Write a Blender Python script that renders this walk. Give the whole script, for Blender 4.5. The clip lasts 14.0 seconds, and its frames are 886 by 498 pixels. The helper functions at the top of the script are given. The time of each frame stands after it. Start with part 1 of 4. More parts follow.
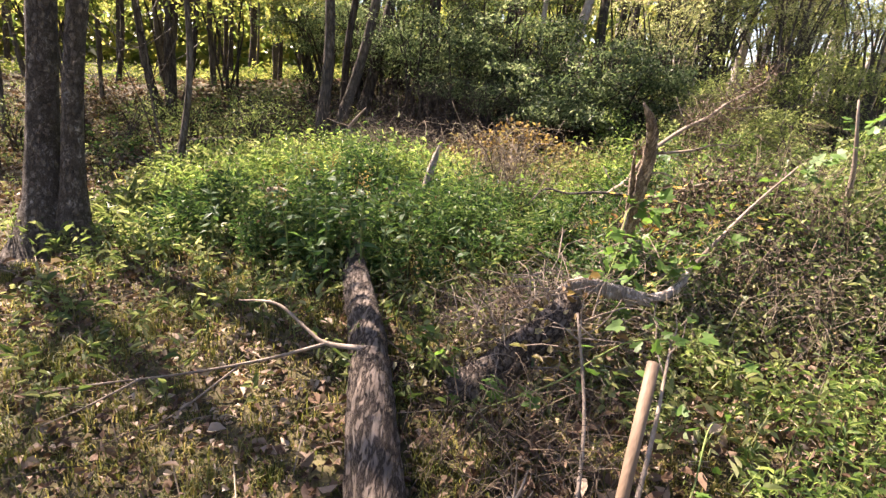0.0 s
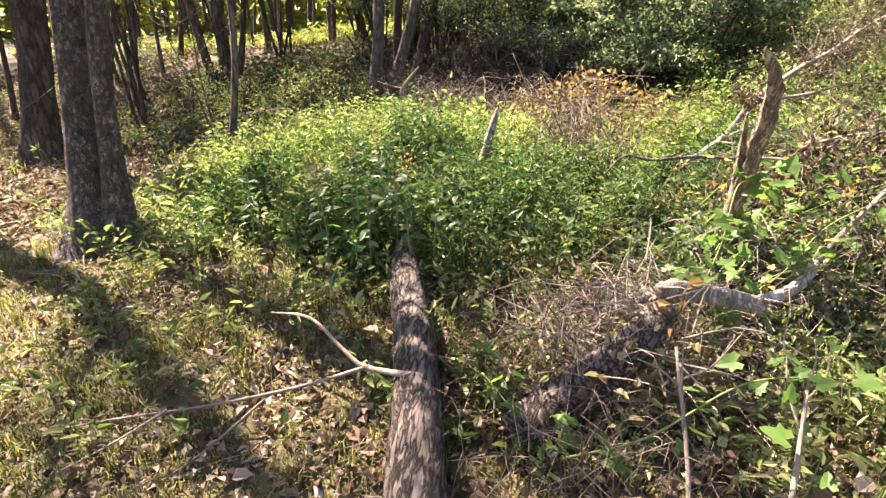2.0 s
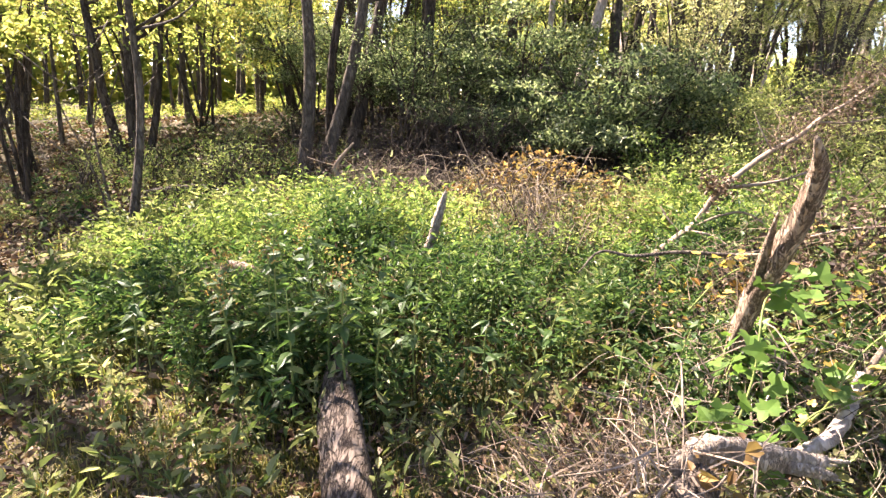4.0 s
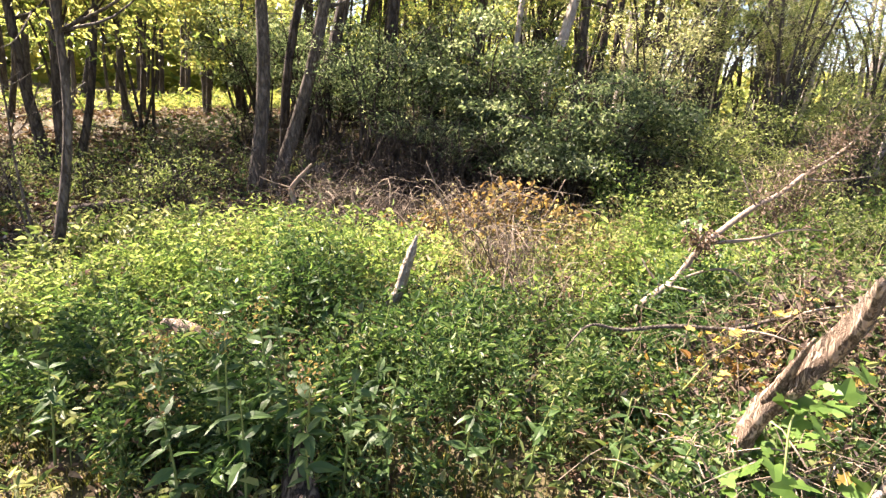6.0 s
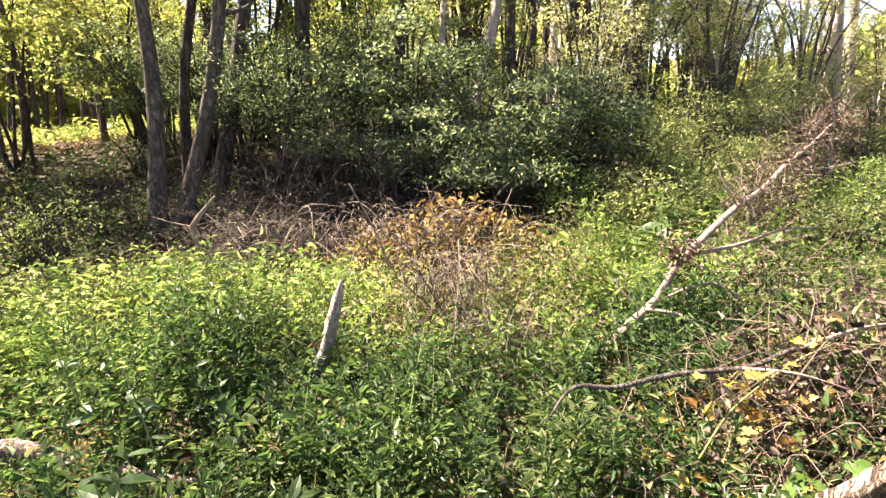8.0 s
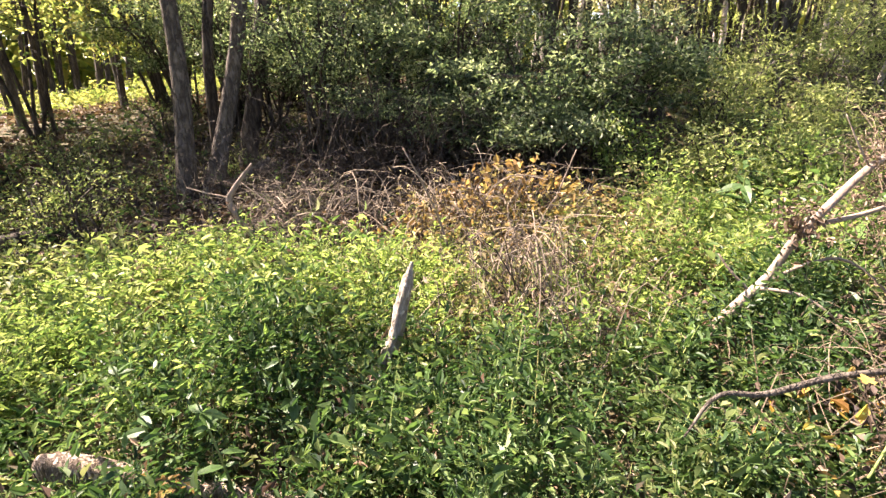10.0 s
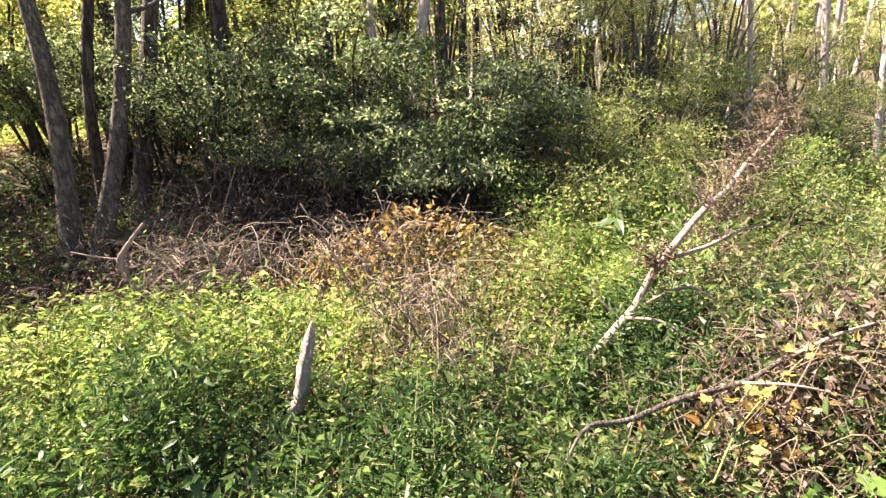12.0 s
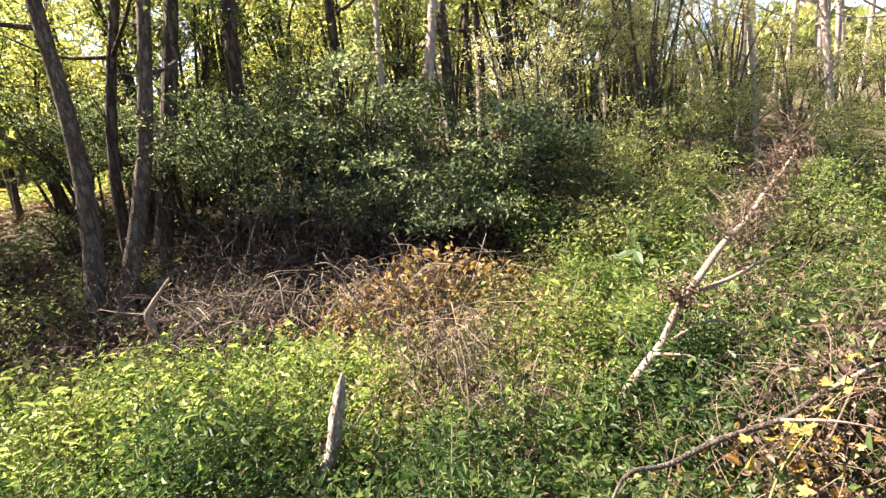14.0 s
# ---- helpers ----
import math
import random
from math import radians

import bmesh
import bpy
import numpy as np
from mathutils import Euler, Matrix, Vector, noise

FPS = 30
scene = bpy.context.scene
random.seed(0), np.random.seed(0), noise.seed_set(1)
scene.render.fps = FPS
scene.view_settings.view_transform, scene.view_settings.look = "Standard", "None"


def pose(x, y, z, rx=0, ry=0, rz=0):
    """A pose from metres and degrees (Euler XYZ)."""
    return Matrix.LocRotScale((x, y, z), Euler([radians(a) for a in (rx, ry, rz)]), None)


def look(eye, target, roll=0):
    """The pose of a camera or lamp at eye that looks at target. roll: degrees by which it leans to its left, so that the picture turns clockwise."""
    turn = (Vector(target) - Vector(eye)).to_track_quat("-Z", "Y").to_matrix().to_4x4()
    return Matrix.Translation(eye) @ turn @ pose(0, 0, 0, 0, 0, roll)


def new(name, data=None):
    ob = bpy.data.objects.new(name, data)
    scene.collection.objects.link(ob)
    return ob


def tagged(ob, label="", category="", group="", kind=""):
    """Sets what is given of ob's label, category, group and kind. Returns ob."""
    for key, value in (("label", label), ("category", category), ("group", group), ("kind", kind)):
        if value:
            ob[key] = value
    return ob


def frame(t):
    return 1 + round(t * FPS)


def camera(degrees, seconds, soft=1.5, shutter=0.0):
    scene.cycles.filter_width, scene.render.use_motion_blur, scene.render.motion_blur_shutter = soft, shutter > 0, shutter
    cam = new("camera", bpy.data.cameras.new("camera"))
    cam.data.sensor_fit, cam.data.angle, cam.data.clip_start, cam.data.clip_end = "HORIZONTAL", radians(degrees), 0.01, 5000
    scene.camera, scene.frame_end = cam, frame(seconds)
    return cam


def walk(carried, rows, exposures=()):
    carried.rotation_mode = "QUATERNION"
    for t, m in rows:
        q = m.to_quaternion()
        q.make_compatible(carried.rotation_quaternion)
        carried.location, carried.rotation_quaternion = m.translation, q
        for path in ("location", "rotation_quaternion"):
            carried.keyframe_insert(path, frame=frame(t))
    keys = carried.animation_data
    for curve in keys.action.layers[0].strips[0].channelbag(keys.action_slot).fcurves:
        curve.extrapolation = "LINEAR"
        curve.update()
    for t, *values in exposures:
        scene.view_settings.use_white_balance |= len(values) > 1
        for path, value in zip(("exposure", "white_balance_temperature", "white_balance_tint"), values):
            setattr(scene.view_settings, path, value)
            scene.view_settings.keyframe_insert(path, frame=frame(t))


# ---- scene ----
cam = camera(80.0, 14.0, soft=1.4)
# seconds, eye, target, roll
PATH = [
    (0, (-0.077, 0.263, 1.458), (-0.059, 2.169, 0.852), 3.7),
    (0.5, (-0.144, 0.181, 1.453), (-0.281, 2.041, 0.732), 4.1),
    (1, (-0.108, 0.261, 1.451), (-0.289, 2.09, 0.662), 3.0),
    (1.5, (-0.051, 0.572, 1.481), (-0.3, 2.371, 0.644), 0.3),
    (2, (-0.024, 0.715, 1.51), (-0.268, 2.539, 0.727), -1.4),
    (2.5, (0.04, 0.769, 1.462), (-0.119, 2.655, 0.817), -1.7),
    (3, (-0.018, 0.922, 1.494), (-0.07, 2.838, 0.925), -1.8),
    (3.2, (-0.066, 1.005, 1.481), (-0.096, 2.93, 0.941), -1.3),
    (5.3, (-0.188, 1.542, 1.655), (-0.146, 3.469, 1.122), 2.9),
    (5.5, (-0.207, 1.568, 1.699), (-0.118, 3.498, 1.18), 2.6),
    (6, (-0.254, 1.616, 1.737), (-0.064, 3.527, 1.18), 3.0),
    (6.5, (-0.242, 1.684, 1.734), (-0.159, 3.59, 1.132), 1.8),
    (7, (-0.291, 1.92, 1.755), (-0.239, 3.816, 1.118), 0.3),
    (7.5, (-0.136, 2.142, 1.737), (0.22, 4.028, 1.177), -1.2),
    (7.7, (-0.132, 2.161, 1.723), (0.261, 4.052, 1.204), -0.9),
    (9.8, (-0.26, 2.566, 1.708), (0.108, 4.422, 1.061), -3.0),
    (10, (-0.33, 2.55, 1.718), (-0.009, 4.406, 1.044), -2.5),
    (10.5, (-0.548, 2.43, 1.839), (-0.369, 4.277, 1.095), -1.5),
    (11, (-0.48, 2.438, 1.792), (-0.149, 4.275, 1.073), -0.8),
    (11.5, (-0.368, 2.485, 1.855), (0.177, 4.296, 1.202), -2.1),
    (12, (-0.265, 2.442, 1.863), (0.374, 4.242, 1.271), -3.3),
    (12.5, (-0.188, 2.392, 1.888), (0.549, 4.167, 1.332), -4.4),
    (13, (-0.233, 2.403, 1.895), (0.472, 4.206, 1.395), -4.0),
    (13.5, (-0.317, 2.461, 1.95), (0.336, 4.29, 1.475), -4.7),
    (14, (-0.312, 2.446, 1.938), (0.304, 4.288, 1.463), -6.3),
]
EXPOSURE = 2.77
walk(cam, [(t, look(eye, target, roll)) for t, eye, target, roll in PATH], [(t, EXPOSURE + e, 6600, 29) for t, e in ((0.0, -0.04), (1.5, 0.26), (2.5, 0.46), (5.5, 0.44), (7.0, 0.36), (10.0, 0.36), (11.2, 0.54), (11.8, 0.44), (12.5, 0.24), (14.0, 0.14))])

# ---- world and sun ----
SUN_AZ, SUN_EL = radians(-50), radians(51)      # azimuth from +y (ahead) towards +x; the sun stands ahead and to the left
world = bpy.data.worlds.new("world")
scene.world = world
world.use_nodes = True
wn = world.node_tree.nodes
sky = wn.new("ShaderNodeTexSky")
sky.sky_type, sky.sun_disc = "NISHITA", False
sky.sun_elevation, sky.sun_rotation = SUN_EL, SUN_AZ
world.node_tree.links.new(sky.outputs[0], wn["Background"].inputs[0])
wn["Background"].inputs[1].default_value = 0.05
sun = new("sun", bpy.data.lights.new("sun", "SUN"))
sun.data.energy, sun.data.angle, sun.data.color = 5.0, radians(0.6), (1.0, 0.91, 0.76)
to_sun = Vector((math.sin(SUN_AZ) * math.cos(SUN_EL), math.cos(SUN_AZ) * math.cos(SUN_EL), math.sin(SUN_EL)))
sun.matrix_world = look((-20, 20, 25), Vector((-20, 20, 25)) - to_sun)

rng = np.random.default_rng(7)


# ---- materials ----
def ramp(nodes, stops):
    r = nodes.new("ShaderNodeValToRGB")
    e = r.color_ramp.elements
    while len(e) < len(stops):
        e.new(0.5)
    for k, (p, c) in zip(e, stops):
        k.position, k.color = p, (*c, 1)
    return r


def leaf_material(name, colors, glow=0.4, rough=0.48):
    """Thin leaf: one colour per leaf out of a range, blotched, with light coming through it."""
    m = bpy.data.materials.new(name)
    m.use_nodes = True
    n, l = m.node_tree.nodes, m.node_tree.links
    geo = n.new("ShaderNodeNewGeometry")
    co = n.new("ShaderNodeTexCoord")
    tex = n.new("ShaderNodeTexNoise")
    tex.inputs["Scale"].default_value = 1.3
    tex.inputs["Detail"].default_value = 4
    l.new(co.outputs["Object"], tex.inputs["Vector"])
    add = n.new("ShaderNodeMath")
    add.operation = "MULTIPLY_ADD"
    add.inputs[1].default_value = 0.9
    l.new(tex.outputs[0], add.inputs[0])
    sub = n.new("ShaderNodeMath")
    sub.operation = "MULTIPLY_ADD"
    sub.inputs[1].default_value, sub.inputs[2].default_value = 0.8, -0.36
    l.new(geo.outputs["Random Per Island"], sub.inputs[0])
    l.new(sub.outputs[0], add.inputs[2])
    k = len(colors)
    r = ramp(n, [(0.08 + 0.84 * i / (k - 1), c) for i, c in enumerate(colors)])
    l.new(add.outputs[0], r.inputs[0])
    fine = n.new("ShaderNodeTexNoise")
    fine.inputs["Scale"].default_value = 90
    l.new(co.outputs["Object"], fine.inputs["Vector"])
    mul = n.new("ShaderNodeMix")
    mul.data_type, mul.blend_type = "RGBA", "MULTIPLY"
    mul.inputs[0].default_value = 0.45
    l.new(r.outputs[0], mul.inputs[6])
    l.new(fine.outputs[0], mul.inputs[7])
    bsdf = n["Principled BSDF"]
    bsdf.inputs["Roughness"].default_value = rough
    bsdf.inputs["Specular IOR Level"].default_value = 0.28
    l.new(mul.outputs[2], bsdf.inputs["Base Color"])
    tr = n.new("ShaderNodeBsdfTranslucent")
    warm = n.new("ShaderNodeMix")
    warm.data_type, warm.blend_type = "RGBA", "MULTIPLY"
    warm.inputs[0].default_value = 1.0
    warm.inputs[7].default_value = (1.3, 1.35, 0.95, 1)
    l.new(r.outputs[0], warm.inputs[6])
    l.new(warm.outputs[2], tr.inputs[0])
    mix = n.new("ShaderNodeMixShader")
    mix.inputs[0].default_value = glow
    l.new(bsdf.outputs[0], mix.inputs[1])
    l.new(tr.outputs[0], mix.inputs[2])
    l.new(mix.outputs[0], n["Material Output"].inputs[0])
    return m


def rough_material(name, colors, scale=6.0, stretch=(1, 1, 1), bump=0.5, rough=0.9, crack=0.0, crack_scale=14.0, per_piece=0.0):
    """Bark, dead wood and soil: noise at two scales, furrows, relief."""
    m = bpy.data.materials.new(name)
    m.use_nodes = True
    n, l = m.node_tree.nodes, m.node_tree.links
    co = n.new("ShaderNodeTexCoord")
    mp = n.new("ShaderNodeMapping")
    mp.inputs["Scale"].default_value = stretch
    l.new(co.outputs["Object"], mp.inputs["Vector"])
    big = n.new("ShaderNodeTexNoise")
    big.inputs["Scale"].default_value, big.inputs["Detail"].default_value = scale, 8
    big.inputs["Roughness"].default_value = 0.65
    fine = n.new("ShaderNodeTexNoise")
    fine.inputs["Scale"].default_value, fine.inputs["Detail"].default_value = scale * 9, 6
    l.new(mp.outputs[0], big.inputs["Vector"])
    l.new(mp.outputs[0], fine.inputs["Vector"])
    mixv = n.new("ShaderNodeMath")
    mixv.operation = "MULTIPLY_ADD"
    mixv.inputs[1].default_value = 0.45
    l.new(fine.outputs[0], mixv.inputs[0])
    half = n.new("ShaderNodeMath")
    half.operation = "MULTIPLY"
    half.inputs[1].default_value = 0.6
    l.new(big.outputs[0], half.inputs[0])
    l.new(half.outputs[0], mixv.inputs[2])
    value = mixv.outputs[0]
    if per_piece:
        geo = n.new("ShaderNodeNewGeometry")
        pp = n.new("ShaderNodeMath")
        pp.operation = "MULTIPLY_ADD"
        pp.inputs[1].default_value = per_piece
        l.new(geo.outputs["Random Per Island"], pp.inputs[0])
        off = n.new("ShaderNodeMath")
        off.operation = "SUBTRACT"
        off.inputs[1].default_value = per_piece / 2
        l.new(value, off.inputs[0])
        l.new(off.outputs[0], pp.inputs[2])
        value = pp.outputs[0]
    k = len(colors)
    r = ramp(n, [(0.25 + 0.5 * i / (k - 1), c) for i, c in enumerate(colors)])
    l.new(value, r.inputs[0])
    bsdf = n["Principled BSDF"]
    bsdf.inputs["Roughness"].default_value = rough
    bsdf.inputs["Specular IOR Level"].default_value = 0.2
    colour, height = r.outputs[0], value
    if crack:
        vor = n.new("ShaderNodeTexVoronoi")
        vor.feature = "DISTANCE_TO_EDGE"
        vor.inputs["Scale"].default_value = crack_scale
        wob = n.new("ShaderNodeMix")
        wob.data_type = "VECTOR"
        wob.inputs[0].default_value = 0.06
        l.new(mp.outputs[0], wob.inputs[4])
        l.new(fine.outputs[1], wob.inputs[5])
        l.new(wob.outputs[1], vor.inputs["Vector"])
        cr = ramp(n, [(0.0, (0.25, 0.22, 0.2)), (0.16, (1, 1, 1))])
        l.new(vor.outputs[0], cr.inputs[0])
        mul = n.new("ShaderNodeMix")
        mul.data_type, mul.blend_type = "RGBA", "MULTIPLY"
        mul.inputs[0].default_value = crack
        l.new(colour, mul.inputs[6])
        l.new(cr.outputs[0], mul.inputs[7])
        colour = mul.outputs[2]
        hh = n.new("ShaderNodeMath")
        hh.operation = "MULTIPLY_ADD"
        hh.inputs[1].default_value = 1.2
        l.new(cr.outputs[0], hh.inputs[0])
        l.new(value, hh.inputs[2])
        height = hh.outputs[0]
    l.new(colour, bsdf.inputs["Base Color"])
    b = n.new("ShaderNodeBump")
    b.inputs["Strength"].default_value, b.inputs["Distance"].default_value = bump, 0.02
    l.new(height, b.inputs["Height"])
    l.new(b.outputs[0], bsdf.inputs["Normal"])
    return m


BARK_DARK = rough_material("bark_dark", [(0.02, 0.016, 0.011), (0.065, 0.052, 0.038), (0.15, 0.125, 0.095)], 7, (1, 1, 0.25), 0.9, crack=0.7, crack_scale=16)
BARK_GREY = rough_material("bark_grey", [(0.035, 0.028, 0.02), (0.095, 0.08, 0.06), (0.21, 0.18, 0.14)], 6, (1, 1, 0.3), 0.8, crack=0.5, crack_scale=20)
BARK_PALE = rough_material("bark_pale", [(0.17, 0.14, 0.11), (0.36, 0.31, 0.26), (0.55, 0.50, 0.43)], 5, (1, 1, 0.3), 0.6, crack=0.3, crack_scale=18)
BARK_LOG = rough_material("bark_log", [(0.033, 0.025, 0.018), (0.115, 0.09, 0.068), (0.25, 0.205, 0.16)], 7, (1, 0.22, 1), 1.0, crack=0.85, crack_scale=30)
DEADWOOD = rough_material("dead_wood", [(0.09, 0.066, 0.045), (0.20, 0.155, 0.112), (0.35, 0.29, 0.225)], 8, (1, 1, 0.35), 0.6)
BLEACHED = rough_material("bleached_wood", [(0.16, 0.125, 0.09), (0.42, 0.35, 0.27), (0.63, 0.56, 0.46)], 16, (1, 1, 0.12), 0.9, crack=0.25, crack_scale=40)
ROTWOOD = rough_material("rotten_wood", [(0.10, 0.066, 0.043), (0.32, 0.24, 0.165), (0.60, 0.50, 0.38)], 12, (1, 1, 0.12), 1.0, crack=0.7, crack_scale=34)
TWIG = rough_material("dry_twig", [(0.045, 0.034, 0.024), (0.13, 0.102, 0.07), (0.27, 0.22, 0.155)], 5, (1, 1, 1), 0.3, per_piece=0.6)
DRYSTEM = rough_material("dry_stem", [(0.04, 0.028, 0.018), (0.085, 0.062, 0.04), (0.175, 0.135, 0.09)], 5, (1, 1, 1), 0.3, per_piece=0.7)
STEM = rough_material("green_stem", [(0.06, 0.09, 0.02), (0.14, 0.19, 0.05), (0.25, 0.24, 0.09)], 6, (1, 1, 1), 0.2, per_piece=0.5)
SOIL = rough_material("soil", [(0.018, 0.013, 0.009), (0.045, 0.034, 0.02), (0.085, 0.072, 0.032), (0.125, 0.108, 0.048)], 3.5, (1, 1, 1), 1.0)
# dark leaf brown that also holds the shade under the thicket
DARKLEAF = leaf_material("dark_leaf", [(0.018, 0.012, 0.009), (0.045, 0.03, 0.02), (0.085, 0.06, 0.042), (0.15, 0.115, 0.08)], 0.08, 0.7)
POLEWOOD = rough_material("pole_wood", [(0.085, 0.058, 0.036), (0.15, 0.105, 0.068), (0.22, 0.165, 0.11)], 10, (1, 1, 0.06), 0.3, rough=0.6)

# Weed greens hold light: WEED darkened for shade, the yellow one lightened for sun.
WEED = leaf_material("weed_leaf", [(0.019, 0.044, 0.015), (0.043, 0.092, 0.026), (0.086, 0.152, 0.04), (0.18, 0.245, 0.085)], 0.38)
WEED_YELLOW_LIT = leaf_material("weed_leaf_yellow_lit", [(0.066, 0.12, 0.034), (0.137, 0.212, 0.055), (0.242, 0.318, 0.085), (0.40, 0.44, 0.17)], 0.5)
HERB = leaf_material("herb_leaf", [(0.06, 0.095, 0.025), (0.12, 0.165, 0.05), (0.21, 0.24, 0.09), (0.34, 0.34, 0.17)], 0.4)
GRASS = leaf_material("grass_blade", [(0.045, 0.058, 0.013), (0.10, 0.115, 0.026), (0.20, 0.185, 0.05), (0.36, 0.28, 0.12)], 0.45, 0.6)
LITTER = leaf_material("dead_leaf", [(0.05, 0.028, 0.017), (0.13, 0.075, 0.042), (0.25, 0.16, 0.095), (0.44, 0.35, 0.25)], 0.12, 0.7)
ORANGE = leaf_material("orange_leaf", [(0.13, 0.075, 0.035), (0.25, 0.155, 0.06), (0.36, 0.25, 0.085), (0.34, 0.30, 0.12)], 0.4)
YELLOW = leaf_material("yellow_leaf", [(0.26, 0.13, 0.04), (0.40, 0.25, 0.06), (0.46, 0.36, 0.09), (0.34, 0.35, 0.09)], 0.42)
VINE = leaf_material("vine_leaf", [(0.05, 0.115, 0.02), (0.10, 0.19, 0.035), (0.20, 0.27, 0.06)], 0.45)
SHRUB = leaf_material("shrub_leaf", [(0.036, 0.058, 0.028), (0.09, 0.13, 0.062), (0.18, 0.225, 0.115), (0.37, 0.40, 0.25)], 0.5, 0.42)
WILLOW = leaf_material("willow_leaf", [(0.11, 0.15, 0.05), (0.21, 0.25, 0.09), (0.34, 0.37, 0.15), (0.52, 0.51, 0.27)], 0.62)
CROWN_YELLOW = leaf_material("autumn_crown_leaf", [(0.08, 0.12, 0.032), (0.16, 0.20, 0.052), (0.28, 0.295, 0.09), (0.43, 0.385, 0.15)], 0.62)
CROWN_GREEN = leaf_material("crown_leaf", [(0.08, 0.12, 0.035), (0.16, 0.20, 0.06), (0.28, 0.29, 0.09), (0.44, 0.38, 0.12)], 0.62)

WITHER = leaf_material("withered_leaf", [(0.05, 0.032, 0.02), (0.12, 0.08, 0.05), (0.17, 0.12, 0.078), (0.22, 0.17, 0.12)], 0.15, 0.7)
UNDERSTORY = leaf_material("understory_leaf", [(0.04, 0.07, 0.025), (0.085, 0.125, 0.04), (0.16, 0.20, 0.06), (0.33, 0.32, 0.10)], 0.5)
DRYLEAF = leaf_material("straw_leaf", [(0.12, 0.085, 0.04), (0.24, 0.19, 0.09), (0.36, 0.31, 0.16), (0.30, 0.33, 0.10)], 0.3, 0.6)
# crown leaf with haze mixed into its colour, for the right-hand background
CROWN_HAZE = leaf_material("hazy_crown_leaf", [(0.18, 0.20, 0.09), (0.33, 0.34, 0.17), (0.48, 0.46, 0.27), (0.62, 0.58, 0.40)], 0.6)
BARK_LICHEN = rough_material("bark_lichen", [(0.03, 0.023, 0.016), (0.08, 0.064, 0.047), (0.145, 0.12, 0.09), (0.42, 0.39, 0.33)], 14, (1, 1, 0.6), 1.0, crack=0.35, crack_scale=30)


# ---- shared building functions ----
def height(x, y):
    """The ground: a gentle rise ahead, falling away to the left, with small bumps."""
    x, y = np.asarray(x, float), np.asarray(y, float)
    z = 0.092 * np.clip(y, -12, 9) + 0.07 * np.clip(np.minimum(0, x + 1), -6, 0)
    z = z + 0.035 * np.sin(1.7 * x + 0.6 * y) * np.sin(1.3 * y - 0.4 * x) + 0.018 * np.sin(4.1 * x + 1.0) * np.sin(3.7 * y)
    bank = np.clip((y - 7.3) / 3.0, 0, 1)
    z = z + 0.55 * bank * bank * (3 - 2 * bank)
    far = np.clip((np.hypot(x, y) - 12) / 20, 0, 1)
    return z + far * 0.5 * np.sin(0.11 * x + 1) * np.cos(0.09 * y)


def raw_mesh(name, verts, faces, material, smooth=False):
    """A mesh out of an array of corners and one or several arrays of faces of equal size."""
    groups = [np.asarray(f) for f in (faces if isinstance(faces, (list, tuple)) else [faces])]
    me = bpy.data.meshes.new(name)
    verts = np.asarray(verts, np.float32)
    me.vertices.add(len(verts))
    me.vertices.foreach_set("co", verts.ravel())
    loops = np.concatenate([g.ravel() for g in groups]).astype(np.int32)
    sizes = np.concatenate([np.full(len(g), g.shape[1]) for g in groups])
    me.loops.add(len(loops))
    me.loops.foreach_set("vertex_index", loops)
    me.polygons.add(len(sizes))
    me.polygons.foreach_set("loop_start", (np.cumsum(sizes) - sizes).astype(np.int32))
    me.polygons.foreach_set("use_smooth", np.full(len(sizes), smooth))
    me.update(calc_edges=True)
    me.materials.append(material)
    return me


def piece(name, verts, faces, material, parent=None, label="", smooth=False):
    ob = new(name, raw_mesh(name, verts, faces, material, smooth))
    if parent is not None:
        ob.parent = parent
    if label:
        tagged(ob, label)
    return ob


def unit(v):
    return v / np.maximum(np.linalg.norm(v, axis=-1, keepdims=True), 1e-9)


def smooth_path(points, n):
    """A Catmull-Rom curve through a few points, in n steps."""
    p = np.asarray(points, float)
    p = np.vstack([2 * p[0] - p[1], p, 2 * p[-1] - p[-2]])
    k = len(p) - 3
    out = []
    for s in np.linspace(0, k - 1e-6, n):
        i, u = int(s), s - int(s)
        a, b, c, d = p[i:i + 4]
        out.append(0.5 * (2 * b + (c - a) * u + (2 * a - 5 * b + 4 * c - d) * u * u + (3 * b - a - 3 * c + d) * u ** 3))
    return np.array(out)


